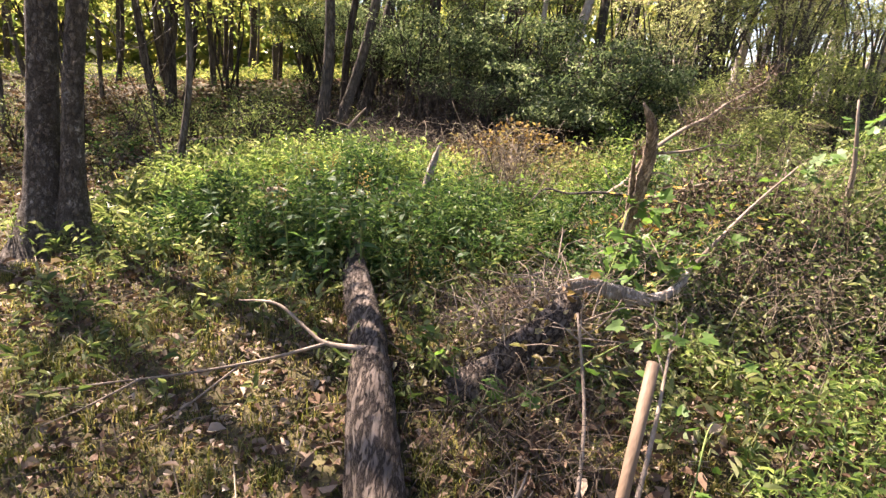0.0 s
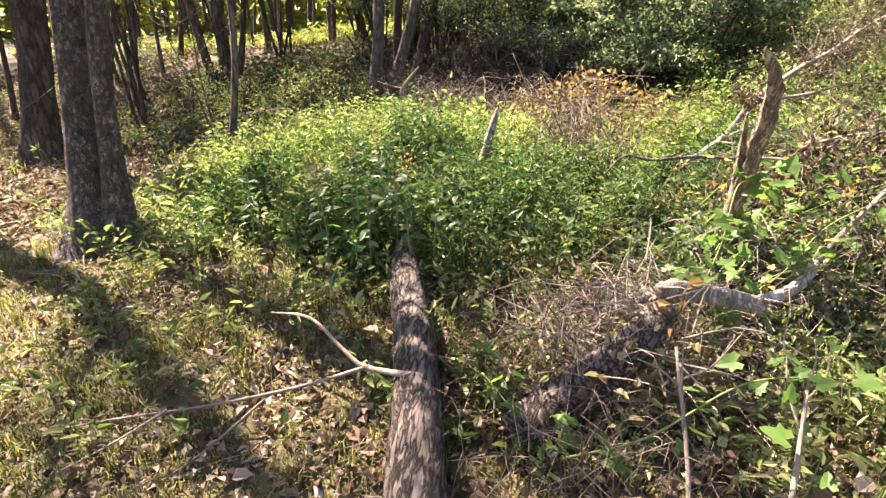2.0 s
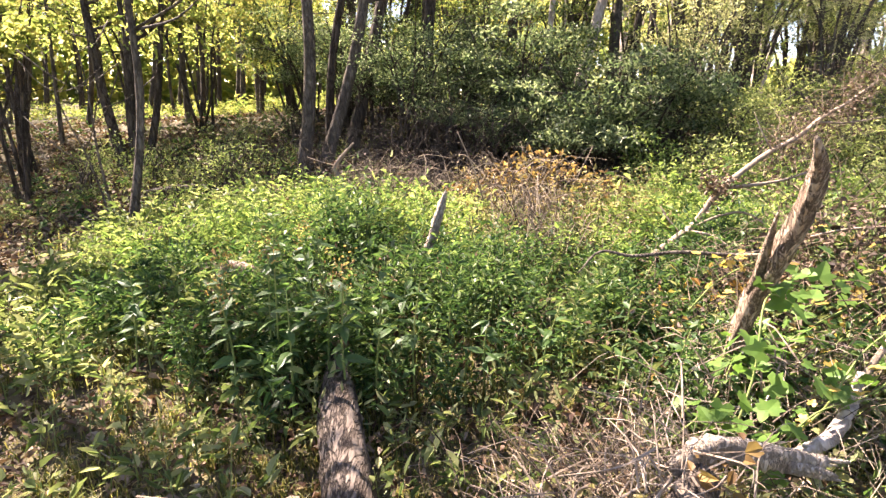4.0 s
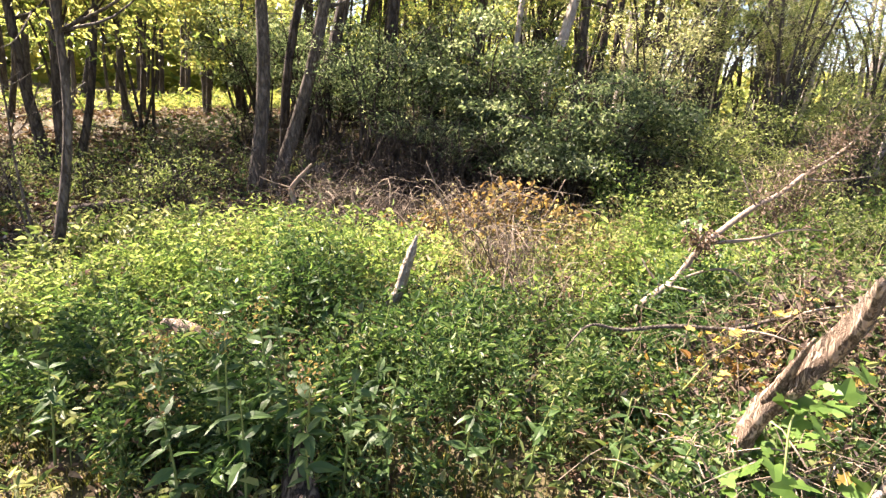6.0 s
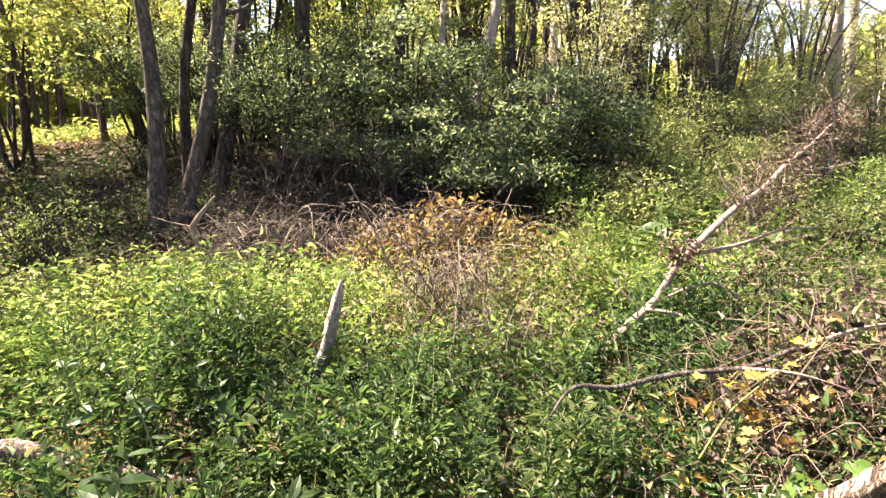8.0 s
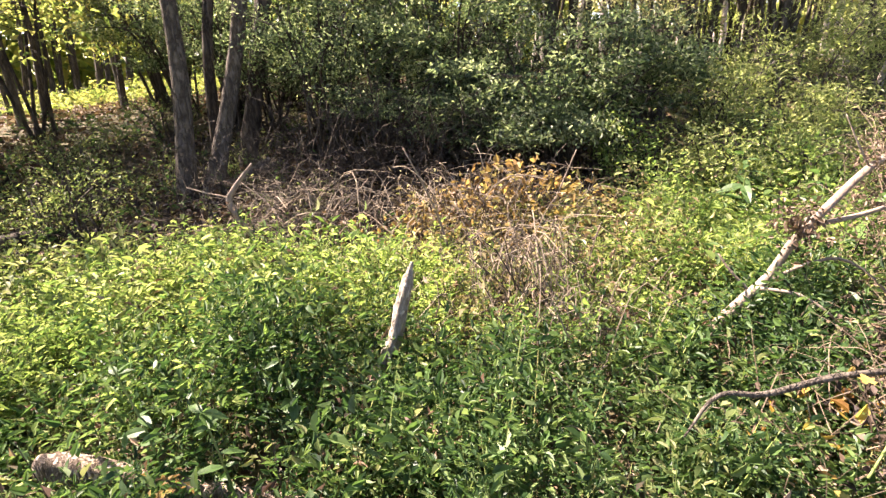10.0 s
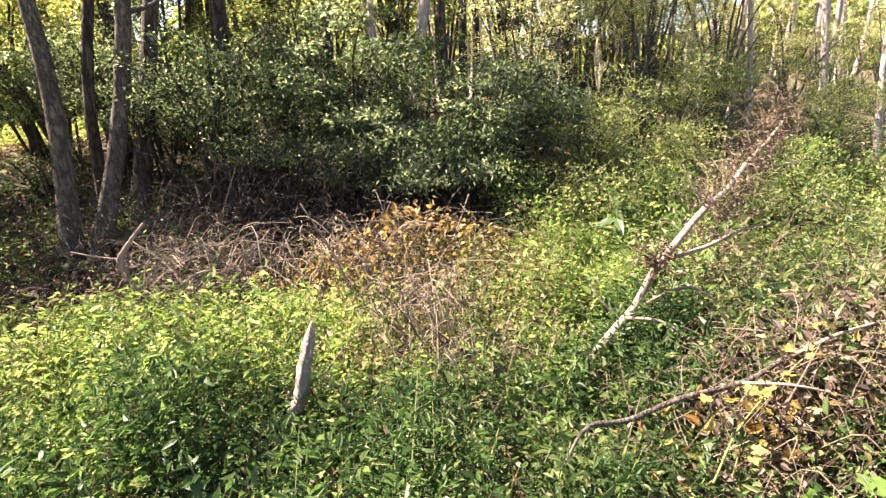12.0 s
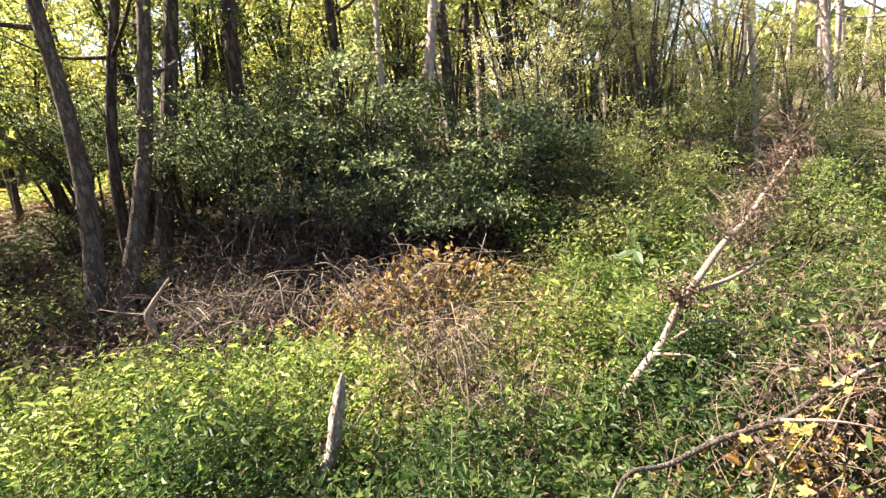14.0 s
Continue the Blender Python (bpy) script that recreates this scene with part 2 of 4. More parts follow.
def tube(points, radii, sides=10, rough=0.0, seed=0, ends=True):
    """A limb: rings of uneven radius along a path."""
    r = np.random.default_rng(seed)
    p, rad = np.asarray(points, float), np.asarray(radii, float)
    n = len(p)
    t = unit(np.gradient(p, axis=0))
    ref = np.array([1.0, 0, 0]) if abs(t[n // 2, 0]) < 0.8 else np.array([0, 1.0, 0])
    u = unit(np.cross(t, ref))
    v = np.cross(t, u)
    a = np.linspace(0, 2 * math.pi, sides, endpoint=False)
    lump = 1 + rough * (r.normal(0, 0.5, (n, sides)) + np.cos(a * 3 + r.uniform(0, 6))[None] + 0.8 * np.cos(a * 2 + r.uniform(0, 6))[None]) * 0.5
    ring = p[:, None] + (rad[:, None] * lump)[..., None] * (np.cos(a)[None, :, None] * u[:, None] + np.sin(a)[None, :, None] * v[:, None])
    verts = ring.reshape(-1, 3)
    i, j = np.meshgrid(np.arange(n - 1), np.arange(sides), indexing="ij")
    k = (j + 1) % sides
    faces = np.stack([i * sides + j, i * sides + k, (i + 1) * sides + k, (i + 1) * sides + j], -1).reshape(-1, 4)
    if not ends:
        return verts, [faces]
    base, tip = len(verts), len(verts) + 1
    verts = np.vstack([verts, p[0] - t[0] * rad[0] * 0.15, p[-1] + t[-1] * rad[-1] * 0.25])
    s = np.arange(sides)
    caps = np.vstack([np.stack([np.full(sides, base), (s + 1) % sides, s], -1), np.stack([np.full(sides, tip), (n - 1) * sides + s, (n - 1) * sides + (s + 1) % sides], -1)])
    return verts, [faces, caps]


def joined(parts):
    """Several (corners, faces) sets as one."""
    verts, by_size, base = [], {}, 0
    for v, fs in parts:
        for f in fs:
            by_size.setdefault(f.shape[1], []).append(f + base)
        verts.append(v)
        base += len(v)
    return np.vstack(verts), [np.vstack(f) for f in by_size.values()]


def leaf_set(pos, way, length, width, fold=0.25, droop=0.25, fine=True):
    """Leaves from their stalk ends, the way each points, its length and width: folded along the midrib and bent."""
    pos, way = np.asarray(pos, float), unit(np.asarray(way, float))
    n = len(pos)
    length, width = np.broadcast_to(length, n)[:, None], np.broadcast_to(width, n)[:, None]
    side = unit(np.cross(way, rng.normal(0, 0.9, (n, 3)) + [0, 0, 1]))
    up = np.cross(side, way)
    mid = pos + way * length * 0.45
    tip = pos + way * length - up * length * droop
    wing = up * width * fold
    if not fine:
        v = np.stack([pos, mid + side * width / 2 + wing, tip, mid - side * width / 2 + wing], 1)
        b = np.arange(n)[:, None] * 4
        return v.reshape(-1, 3), [np.concatenate([b + [0, 1, 2], b + [0, 2, 3]])]
    q1, q2 = pos + way * length * 0.28, pos + way * length * 0.68 - up * length * droop * 0.4
    v = np.stack([pos, q1 + side * width * 0.45 + wing, q2 + side * width * 0.36 + wing, tip, q2 - side * width * 0.36 + wing, q1 - side * width * 0.45 + wing], 1)
    b = np.arange(n)[:, None] * 6
    return v.reshape(-1, 3), [np.concatenate([b + [0, 1, 2, 3], b + [0, 3, 4, 5]])]


def blade_set(pos, tall, wide, lean):
    """Grass blades: a bent strip of two steps."""
    n = len(pos)
    a = rng.uniform(0, 2 * math.pi, n)
    out = np.stack([np.cos(a), np.sin(a), np.zeros(n)], 1)
    side = np.stack([-np.sin(a), np.cos(a), np.zeros(n)], 1) * (np.broadcast_to(wide, n)[:, None] / 2)
    tall = np.broadcast_to(tall, n)[:, None]
    bend = rng.uniform(0.2, 1.0, n)[:, None] * lean
    mid = pos + out * tall * bend * 0.35 + [0, 0, 1] * tall * 0.6
    tip = pos + out * tall * bend + [0, 0, 1] * tall * (1 - 0.45 * bend)
    v = np.stack([pos - side, pos + side, mid + side * 0.8, mid - side * 0.8, tip], 1).reshape(-1, 3)
    b = np.arange(n)[:, None] * 5
    return v, [b + [0, 1, 2, 3], b + [3, 2, 4]]


def scatter(n, x0, x1, y0, y1, keep=None):
    """n places on the ground in a rectangle, thinned by keep(x, y) from 0 to 1."""
    x, y = rng.uniform(x0, x1, n), rng.uniform(y0, y1, n)
    if keep is not None:
        ok = rng.uniform(0, 1, n) < keep(x, y)
        x, y = x[ok], y[ok]
    return np.stack([x, y, height(x, y)], 1)


def patchy(x, y, scale=1.0, seed=0.0):
    """Smooth uneven cover, about 0 to 1."""
    s = scale
    v = np.sin(1.9 * s * x + seed) * np.sin(2.3 * s * y + 1.3 * seed) + 0.6 * np.sin(4.3 * s * x - 2.1 * s * y + seed) + 0.4 * np.sin(7.9 * s * y + 5.1 * s * x)
    return np.clip(0.5 + 0.33 * v, 0, 1)


def stuff(name, parts, material, label, category):
    v, f = joined(parts)
    return tagged(piece(name, v, f, material), label, category, kind="stuff")


def thing(name, x, y, label, category, group="", z=None):
    ob = new(name)
    ob.location = (x, y, float(height(x, y)) if z is None else z)
    return tagged(ob, label, category, group)


# ---- ground ----
def build_ground():
    g = np.concatenate([-np.geomspace(900, 8, 26), np.linspace(-7.9, 9.9, 150), np.geomspace(10.1, 900, 30)])
    x, y = np.meshgrid(g, g, indexing="ij")
    z = height(x, y) + 0.012 * np.sin(9 * x + 3 * y) * np.cos(8 * y) * (np.hypot(x, y) < 14)
    n = len(g)
    i, j = np.meshgrid(np.arange(n - 1), np.arange(n - 1), indexing="ij")
    f = np.stack([i * n + j, (i + 1) * n + j, (i + 1) * n + j + 1, i * n + j + 1], -1).reshape(-1, 4)
    tagged(piece("ground", np.stack([x, y, z], -1).reshape(-1, 3), f, SOIL, smooth=True), "brown woodland soil under litter, moss and grass", "ground", kind="structure")


build_ground()


# ---- trees ----
def stem_path(base, top, bow, n, seed):
    r = np.random.default_rng(seed)
    base, top = np.array(base, float), np.array(top, float)
    ctrl = [base + (top - base) * s + np.array([*r.normal(0, bow, 2), 0]) * (0 if s in (0, 1) else 1) for s in (0, 0.2, 0.45, 0.7, 1)]
    return smooth_path(ctrl, n)


def tree(x, y, stems, crown, label, bark=BARK_GREY, leaves=CROWN_GREEN, seed=0, group="", flare=1.5, sides=12, lim=5, category="tree"):
    """stems: (foot offset x, y, top x, y, z, radius at the foot); crown: (low, high, spread, count, leaf length)."""
    r = np.random.default_rng(seed)
    t = thing("tree", x, y, label, category, group)
    tips = []
    for k, (fx, fy, tx, ty, tz, rad) in enumerate(stems):
        s = np.linspace(0, 1, 22) ** 1.9
        p = stem_path((fx, fy, -0.1), (tx, ty + 0.11 * tz, tz), 0.015 + 0.006 * tz, 400, seed * 7 + k)[(s * 399).astype(int)]
        rr = rad * (1 - 0.75 * s) * (1 + (flare - 1) * np.exp(-s * tz / 0.3))
        v, f = tube(p, rr, sides, 0.10, seed + k)
        trunk = piece("trunk", v, f, bark, t, smooth=True)
        for b in range(lim):
            u = r.uniform(0.35, 0.97)
            i = int(u ** (1 / 1.9) * 21)
            a = r.uniform(0, 2 * math.pi)
            ln = r.uniform(0.5, 1.0) * crown[2] * (1.15 - 0.6 * u)
            end = p[i] + [math.cos(a) * ln, math.sin(a) * ln, ln * r.uniform(0.3, 0.8)]
            mid = (p[i] + end) / 2 + [0, 0, -0.1 * ln]
            q = smooth_path([p[i], mid, end], 7)
            v, f = tube(q, np.linspace(rr[i] * 0.5, 0.006, 7), 6, 0.1, b)
            piece("limb", v, f, bark, trunk, smooth=True)
            tips += [q[3], q[4], q[5], q[6]]
        tips += [p[-1], p[-3], p[-5]]
    low, high, spread, count, size = crown
    if count:
        tips = np.array(tips)
        c = tips[r.integers(0, len(tips), max(8, count // 26))] + r.normal(0, 0.22 * spread, (max(8, count // 26), 3))
        c[:, 2] = np.clip(c[:, 2], low, high)
        pos = c[r.integers(0, len(c), count)] + r.normal(0, 0.13 * spread ** 0.7, (count, 3)) * [1, 1, 0.7]
        way = r.normal(0, 1, (count, 3)) * [1, 1, 0.5] + [0, 0, -0.25]
        v, f = leaf_set(pos, way, size * r.uniform(0.6, 1.3, count), size * 0.55 * r.uniform(0.7, 1.2, count), fine=False)
        piece("crown", v, f, leaves, t)
    return t


# twin-stemmed tree and its neighbours on the left bank
twin = tree(-2.62, 3.57, [(-0.06, 0, 0.42, 0.3, 8.0, 0.10), (0.11, 0.02, 1.2, 0.1, 7.5, 0.07), (0.02, 0.14, 0.75, 0.4, 7.0, 0.04)], (2.9, 6.0, 1.8, 2500, 0.08), "dark tree in three stems blotched with pale lichen", BARK_LICHEN, CROWN_GREEN, 3, flare=2.9)
overhang = tree(-4.55, 4.25, [(0, 0, 0.1, 0.2, 8.0, 0.16)], (2.9, 7.0, 1.7, 1700, 0.09), "stout dark tree trunk beside the twin tree", BARK_DARK, CROWN_GREEN, 4, flare=1.9)
tree(-4.9, 5.6, [(0, 0, 0.4, 0.3, 9.0, 0.16)], (3.6, 7.0, 1.6, 600, 0.09), "stout dark tree trunk with a mossy foot", BARK_DARK, CROWN_GREEN, 5, flare=1.8)
tree(-2.88, 5.8, [(0, 0, 0.45, 0.2, 6.0, 0.04), (-0.10, 0.03, -0.4, 0.1, 1.7, 0.014), (-0.16, 0.05, -0.75, 0.2, 1.5, 0.012)], (2.7, 5.4, 1.3, 1000, 0.065), "slim grey sapling with thin side stems", BARK_GREY, CROWN_YELLOW, 6, flare=1.3, sides=9)
tree(-1.68, 7.4, [(-0.07, 0, -0.1, 0.2, 7.0, 0.08), (0.09, 0.02, 1.75, 0.2, 7.0, 0.075)], (2.6, 3.6, 1.5, 1000, 0.075), "brown forked tree leaning apart in two stems", BARK_GREY, UNDERSTORY, 8, flare=1.4)
tree(-1.52, 7.75, [(0, 0, 0.9, 0.2, 7.5, 0.055)], (2.5, 6.0, 1.5, 800, 0.075), "slim dark trunk behind the forked tree", BARK_DARK, UNDERSTORY, 9, flare=1.3)
tree(-1.35, 8.1, [(0, 0, 1.5, 0.2, 7.5, 0.095)], (2.5, 6.0, 1.5, 800, 0.075), "brown shaggy tree trunk beside the thicket", BARK_DARK, UNDERSTORY, 10, flare=1.2)
tree(-4.1, 8.1, [(-0.1, 0, -0.9, 0.2, 5.0, 0.07), (0.05, 0, 0.2, 0.1, 5.5, 0.065), (0.12, 0.05, 0.9, 0.3, 5.0, 0.05), (0.0, 0.1, -0.3, 0.5, 5.0, 0.05)], (1.5, 3.6, 1.7, 2200, 0.085), "clump of dark stems with yellowing leaves", BARK_DARK, CROWN_YELLOW, 12, flare=1.5)


# the woods behind: trunks with leafy crowns
def woods():
    r = np.random.default_rng(11)
    left = [(-6.6, 9.6), (-5.6, 9.0), (-5.3, 10.4), (-4.6, 11.4), (-4.3, 10.2), (-3.9, 12.5), (-3.3, 10.8), (-3.0, 12.9), (-2.5, 11.0), (-6.9, 11.6), (-7.8, 9.4), (-8.6, 11.4), (-6.0, 13.2), (-5.0, 14.4), (-3.6, 15.2), (-2.0, 13.6), (-9.5, 13.0), (-7.6, 14.8), (-10.5, 10.0), (-1.4, 11.6), (-6.2, 7.7), (-7.4, 7.9)]
    for k, (x, y) in enumerate(left):
        rad = r.uniform(0.028, 0.06)
        tree(x, y, [(0, 0, r.normal(0, 0.4), r.normal(0, 0.4), r.uniform(5.5, 7.5), rad)], (1.2, 4.6, 2.0, 2100, 0.065), "slim grey-brown tree with yellowing leaves in the woods", BARK_GREY if k % 3 else BARK_DARK, CROWN_YELLOW if k % 4 else CROWN_GREEN, 20 + k, "trees of the yellowing woods", 1.3, 9, 9)
    mid = [(-0.30, 8.5, 0.105, BARK_DARK), (0.62, 8.9, 0.075, BARK_DARK), (1.30, 8.6, 0.045, BARK_PALE), (1.45, 8.6, 0.085, BARK_PALE), (2.22, 9.0, 0.085, BARK_GREY), (2.50, 9.1, 0.065, BARK_DARK), (2.75, 9.3, 0.055, BARK_DARK), (2.98, 9.0, 0.08, BARK_DARK), (3.35, 9.2, 0.06, BARK_DARK), (3.58, 8.6, 0.075, BARK_DARK), (6.45, 8.5, 0.04, BARK_PALE), (4.8, 9.2, 0.04, BARK_GREY), (5.6, 9.6, 0.05, BARK_PALE), (6.2, 7.9, 0.04, BARK_PALE), (6.8, 9.4, 0.06, BARK_PALE), (7.4, 9.3, 0.05, BARK_PALE), (7.1, 7.5, 0.06, BARK_PALE), (8.4, 8.6, 0.08, BARK_PALE), (9.0, 8.9, 0.05, BARK_PALE), (7.9, 10.6, 0.05, BARK_PALE), (9.8, 9.4, 0.06, BARK_PALE), (10.6, 8.2, 0.06, BARK_PALE), (7.3, 6.9, 0.045, BARK_PALE), (8.2, 6.6, 0.05, BARK_PALE)]
    for k, (x, y, rad, bark) in enumerate(mid):
        # beyond x 5 the leaves are paled for haze
        tree(x, y, [(0, 0, (1.9 if k == 3 else 0.45) + r.normal(0, 0.18), r.normal(0, 0.3), r.uniform(6.5, 8.5), rad)], (1.7, 5.0, 1.5, 1300 if x < 5 else 260, 0.07), "tall straight tree with thin yellow-green leaves" if bark is BARK_DARK else "tall pale-barked tree with thin leaves", bark, CROWN_HAZE if x > 5 else CROWN_GREEN if k % 3 else CROWN_YELLOW, 60 + k, "tall trees behind the thicket", 1.25, 9, 6 if x < 5 else 16)
    for k in range(90):
        a = r.uniform(-0.95, 1.15)
        d = r.uniform(13, 34)
        x, y = math.sin(a) * d, math.cos(a) * d
        # distant haze on the right is put into the leaf colour
        tree(x, y, [(0, 0, r.normal(0, 0.6), r.normal(0, 0.6), r.uniform(7, 11), r.uniform(0.06, 0.13))], (1.0, 7.5, 2.8, 1500 if a < 0.4 else 130, 0.14), "distant slim tree in the woods", BARK_DARK if x < 3 else BARK_PALE, CROWN_HAZE if x > 5 else CROWN_YELLOW if r.uniform() < (0.7 if x < 0 else 0.45) else CROWN_GREEN, 100 + k, "distant trees", 1.2, 7, 6 if a < 0.4 else 10)
    for k in range(20):
        a = r.uniform(1.5, 4.6)
        d = r.uniform(9, 22)
        tree(math.sin(a) * d, math.cos(a) * d, [(0, 0, r.normal(0, 0.6), r.normal(0, 0.6), r.uniform(7, 10), r.uniform(0.08, 0.16))], (1.8, 9, 2.4, 900, 0.22), "slim tree on the near side of the clearing", BARK_GREY, CROWN_GREEN, 200 + k, "trees round the clearing", 1.2, 7, 5)
    # the far edge of the woods, closed by foliage
    n = 30000
    a = r.uniform(-1.25, 1.35, n)
    d = r.uniform(34, 48, n)
    x, y = np.sin(a) * d, np.cos(a) * d
    top = 7.5 + 2.5 * np.sin(9 * a) + 1.5 * np.sin(23 * a + 1)
    top = np.where(a > 0.4, top * 0.35, top)
    z = height(x, y) + r.uniform(0, 1, n) ** 1.2 * top
    v, f = leaf_set(np.stack([x, y, z], 1), r.normal(0, 1, (n, 3)), r.uniform(0.5, 1.1, n), r.uniform(0.35, 0.7, n), fine=False)
    tagged(piece("far_woods", v, f, CROWN_GREEN), "far yellow-green foliage closing the woods", "woods", kind="stuff")


woods()


# ---- shrubs ----
def shrub(x, y, tall, spread, count, size, leaves, label, seed, group, low=0.3, stems=9, bark=BARK_DARK, narrow=0.45, arch=0.5, clump=40):
    r = np.random.default_rng(seed)
    t = thing("shrub", x, y, label, "shrub", group)
    tips = []
    for k in range(stems):
        wood = []
        a = r.uniform(0, 2 * math.pi)
        o = r.uniform(0.3, 1.0) * spread
        end = np.array([math.cos(a) * o, math.sin(a) * o, tall * r.uniform(0.55, 1.0)])
        mid = end * [0.4, 0.4, 0.62] + r.normal(0, 0.06, 3)
        q = smooth_path([(r.normal(0, 0.08), r.normal(0, 0.08), -0.08), mid, end + [0, 0, -arch * 0.1 * tall]], 9)
        wood.append(tube(q, np.linspace(0.018, 0.004, 9) * (0.6 + tall / 4), 6, 0.1, k))
        for b in range(5):
            i = r.integers(3, 9)
            e2 = q[i] + r.normal(0, 0.28 * spread, 3) * [1, 1, 0.6] + [0, 0, 0.05]
            wood.append(tube(np.array([q[i], (q[i] + e2) / 2 + [0, 0, 0.03], e2]), [0.006, 0.004, 0.002], 4, 0, b, False))
            tips += [e2, (q[i] + e2) / 2]
        tips += [q[-1], q[-2], q[-3], q[-4]]
        v, f = joined(wood)
        piece("stem", v, f, bark, t)
    tips = np.array(tips)
    m = max(20, count // clump)
    c = tips[r.integers(0, len(tips), m)] + r.normal(0, 0.14 * spread, (m, 3))
    c[:, 2] = np.maximum(c[:, 2], low * tall)
    pick = r.integers(0, m, count)
    out = unit(c * [1, 1, 0.3])
    pos = c[pick] + r.normal(0, 0.075, (count, 3)) * np.where(clump > 60, [1.5, 1.5, 0.55], [1, 1, 0.7])
    way = out[pick] * 0.6 + r.normal(0, 0.7, (count, 3)) + [0, 0, -0.1]
    v, f = leaf_set(pos, way, size * r.uniform(0.6, 1.3, count), size * narrow * r.uniform(0.7, 1.2, count), fine=False)
    piece("foliage", v, f, leaves, t)
    return t


def thicket():
    r = np.random.default_rng(31)
    dark = [(-0.55, 7.9, 1.45), (0.1, 7.7, 1.5), (0.75, 7.8, 1.5), (1.35, 7.6, 1.35), (0.4, 8.4, 1.6), (-0.4, 8.7, 1.5), (1.9, 7.9, 1.35), (1.2, 8.6, 1.4), (2.1, 7.2, 1.1), (-1.0, 8.4, 1.3), (0.9, 7.2, 0.9), (1.5, 7.0, 0.8), (-1.5, 8.9, 1.7), (-2.1, 9.3, 1.6), (-0.9, 9.3, 2.6), (0.3, 9.3, 2.7), (1.6, 9.4, 2.6)]
    for k, (x, y, tall) in enumerate(dark):
        shrub(x, y, tall * r.uniform(0.85, 1.3), 0.8, 5200, 0.036 + 0.008 * (k % 3), UNDERSTORY if k in (7, 14, 15, 16) else SHRUB, "dense dark green evergreen shrub, bare below", 300 + k, "dark thicket", 0.42, 12, clump=120)
    right = [(2.7, 7.9, 2.6), (3.3, 8.4, 3.2), (3.0, 7.0, 1.2), (4.0, 8.7, 3.2), (4.7, 8.3, 3.2), (5.3, 8.9, 3.2), (4.2, 7.3, 1.5), (5.9, 8.2, 2.7), (6.6, 8.8, 2.5), (5.2, 7.4, 1.3), (6.4, 7.2, 1.6), (7.4, 7.6, 2.0), (8.3, 7.2, 1.7), (3.5, 6.4, 0.9), (7.2, 6.2, 1.4), (4.4, 9.6, 3.6), (5.6, 9.9, 3.9), (6.7, 9.9, 3.8), (7.8, 9.4, 3.6), (8.9, 9.6, 3.4), (7.0, 8.0, 3.0), (9.8, 8.6, 3.2), (8.0, 8.3, 2.8), (6.3, 10.8, 4.2), (8.6, 10.9, 4.0)]
    for k, (x, y, tall) in enumerate(right):
        # every fourth shrub has the haze-pale leaf
        shrub(x, y, tall if x < 6.2 else 0.6 * tall, 0.7, 4000 if x < 6.2 else 2400, 0.045, WILLOW if k % 4 else CROWN_HAZE, "upright willowy shrub with narrow green leaves", 330 + k, "willowy thicket", 0.2, 11, BARK_GREY, 0.26, clump=70)
    low = [(-2.5, 7.0), (-3.3, 7.3), (-2.15, 6.5), (-3.9, 6.8), (-2.9, 8.0), (-5.2, 6.6), (-2.2, 8.8)]
    for k, (x, y) in enumerate(low):
        shrub(x, y, r.uniform(0.35, 0.7), 0.35, 700, 0.03, HERB, "low leafy shrub on the bare bank", 360 + k, "low shrubs on the bank", 0.15, 6, BARK_DARK)


    back = [(-1.6, 10.4), (-0.6, 10.8), (0.3, 10.2), (1.2, 10.9), (2.0, 10.3), (2.9, 10.9), (3.8, 10.4), (4.8, 11.0), (5.8, 10.6), (-2.6, 10.0), (6.8, 11.2)]
    for k, (x, y) in enumerate(back):
        shrub(x, y, r.uniform(2.4, 4.0) * (1.4 if -2 < x < 2.5 else 1.0), 1.0, 3800, 0.065, UNDERSTORY if k % 3 else CROWN_GREEN, "tall yellow-green understory bush in the woods", 390 + k, "understory of the woods", 0.2, 9, BARK_DARK, 0.5)
    side = [(-4.6, 6.9), (-5.4, 8.0), (-3.6, 9.2), (-6.4, 8.8), (-4.9, 9.7)]
    for k, (x, y) in enumerate(side):
        shrub(x, y, r.uniform(2.2, 2.9), 0.9, 900, 0.085, CROWN_YELLOW, "spindly sapling with bright yellow-green leaves", 420 + k, "saplings on the bank", 0.6, 5, BARK_DARK, 0.6)


thicket()


# ---- weeds, grass and litter ----
def weed_cover(x, y):
    left = np.clip((x + 2.5 + 0.25 * np.sin(3 * y)) / 0.9, 0, 1)
    near = np.clip((y - (3.15 + 0.22 * np.sin(2.3 * x) - 0.35 * np.clip(x - 0.2, 0, 1))) / 0.45, 0, 1)
    far = np.clip((5.95 + 0.12 * x + 0.15 * np.sin(2.9 * x) - y) / 0.3, 0, 1)
    brush = 1 - 0.85 * np.exp(-(((x - 0.55) / 0.75) ** 2 + ((y - 5.7) / 0.55) ** 2)) - 0.7 * np.exp(-(((x - 0.45) / 0.3) ** 2 + ((y - 4.7) / 0.45) ** 2)) - 0.85 * np.exp(-(((x + 1.3) / 0.3) ** 2 + ((y - 4.05) / 0.22) ** 2))
    return left * near * far * np.clip(brush, 0, 1) * (0.22 + 0.78 * patchy(x, y, 2.6, 2.2))


def low_growth(x, y):
    """Weeds stay lower round the stub and the foot of the dead branch."""
    return 1 - 0.6 * np.exp(-((x - 0.95) / 0.38) ** 2 - ((y - 3.95) / 0.42) ** 2) - 0.5 * np.exp(-((x + 0.22) / 0.22) ** 2 - ((y - 4.2) / 0.34) ** 2)


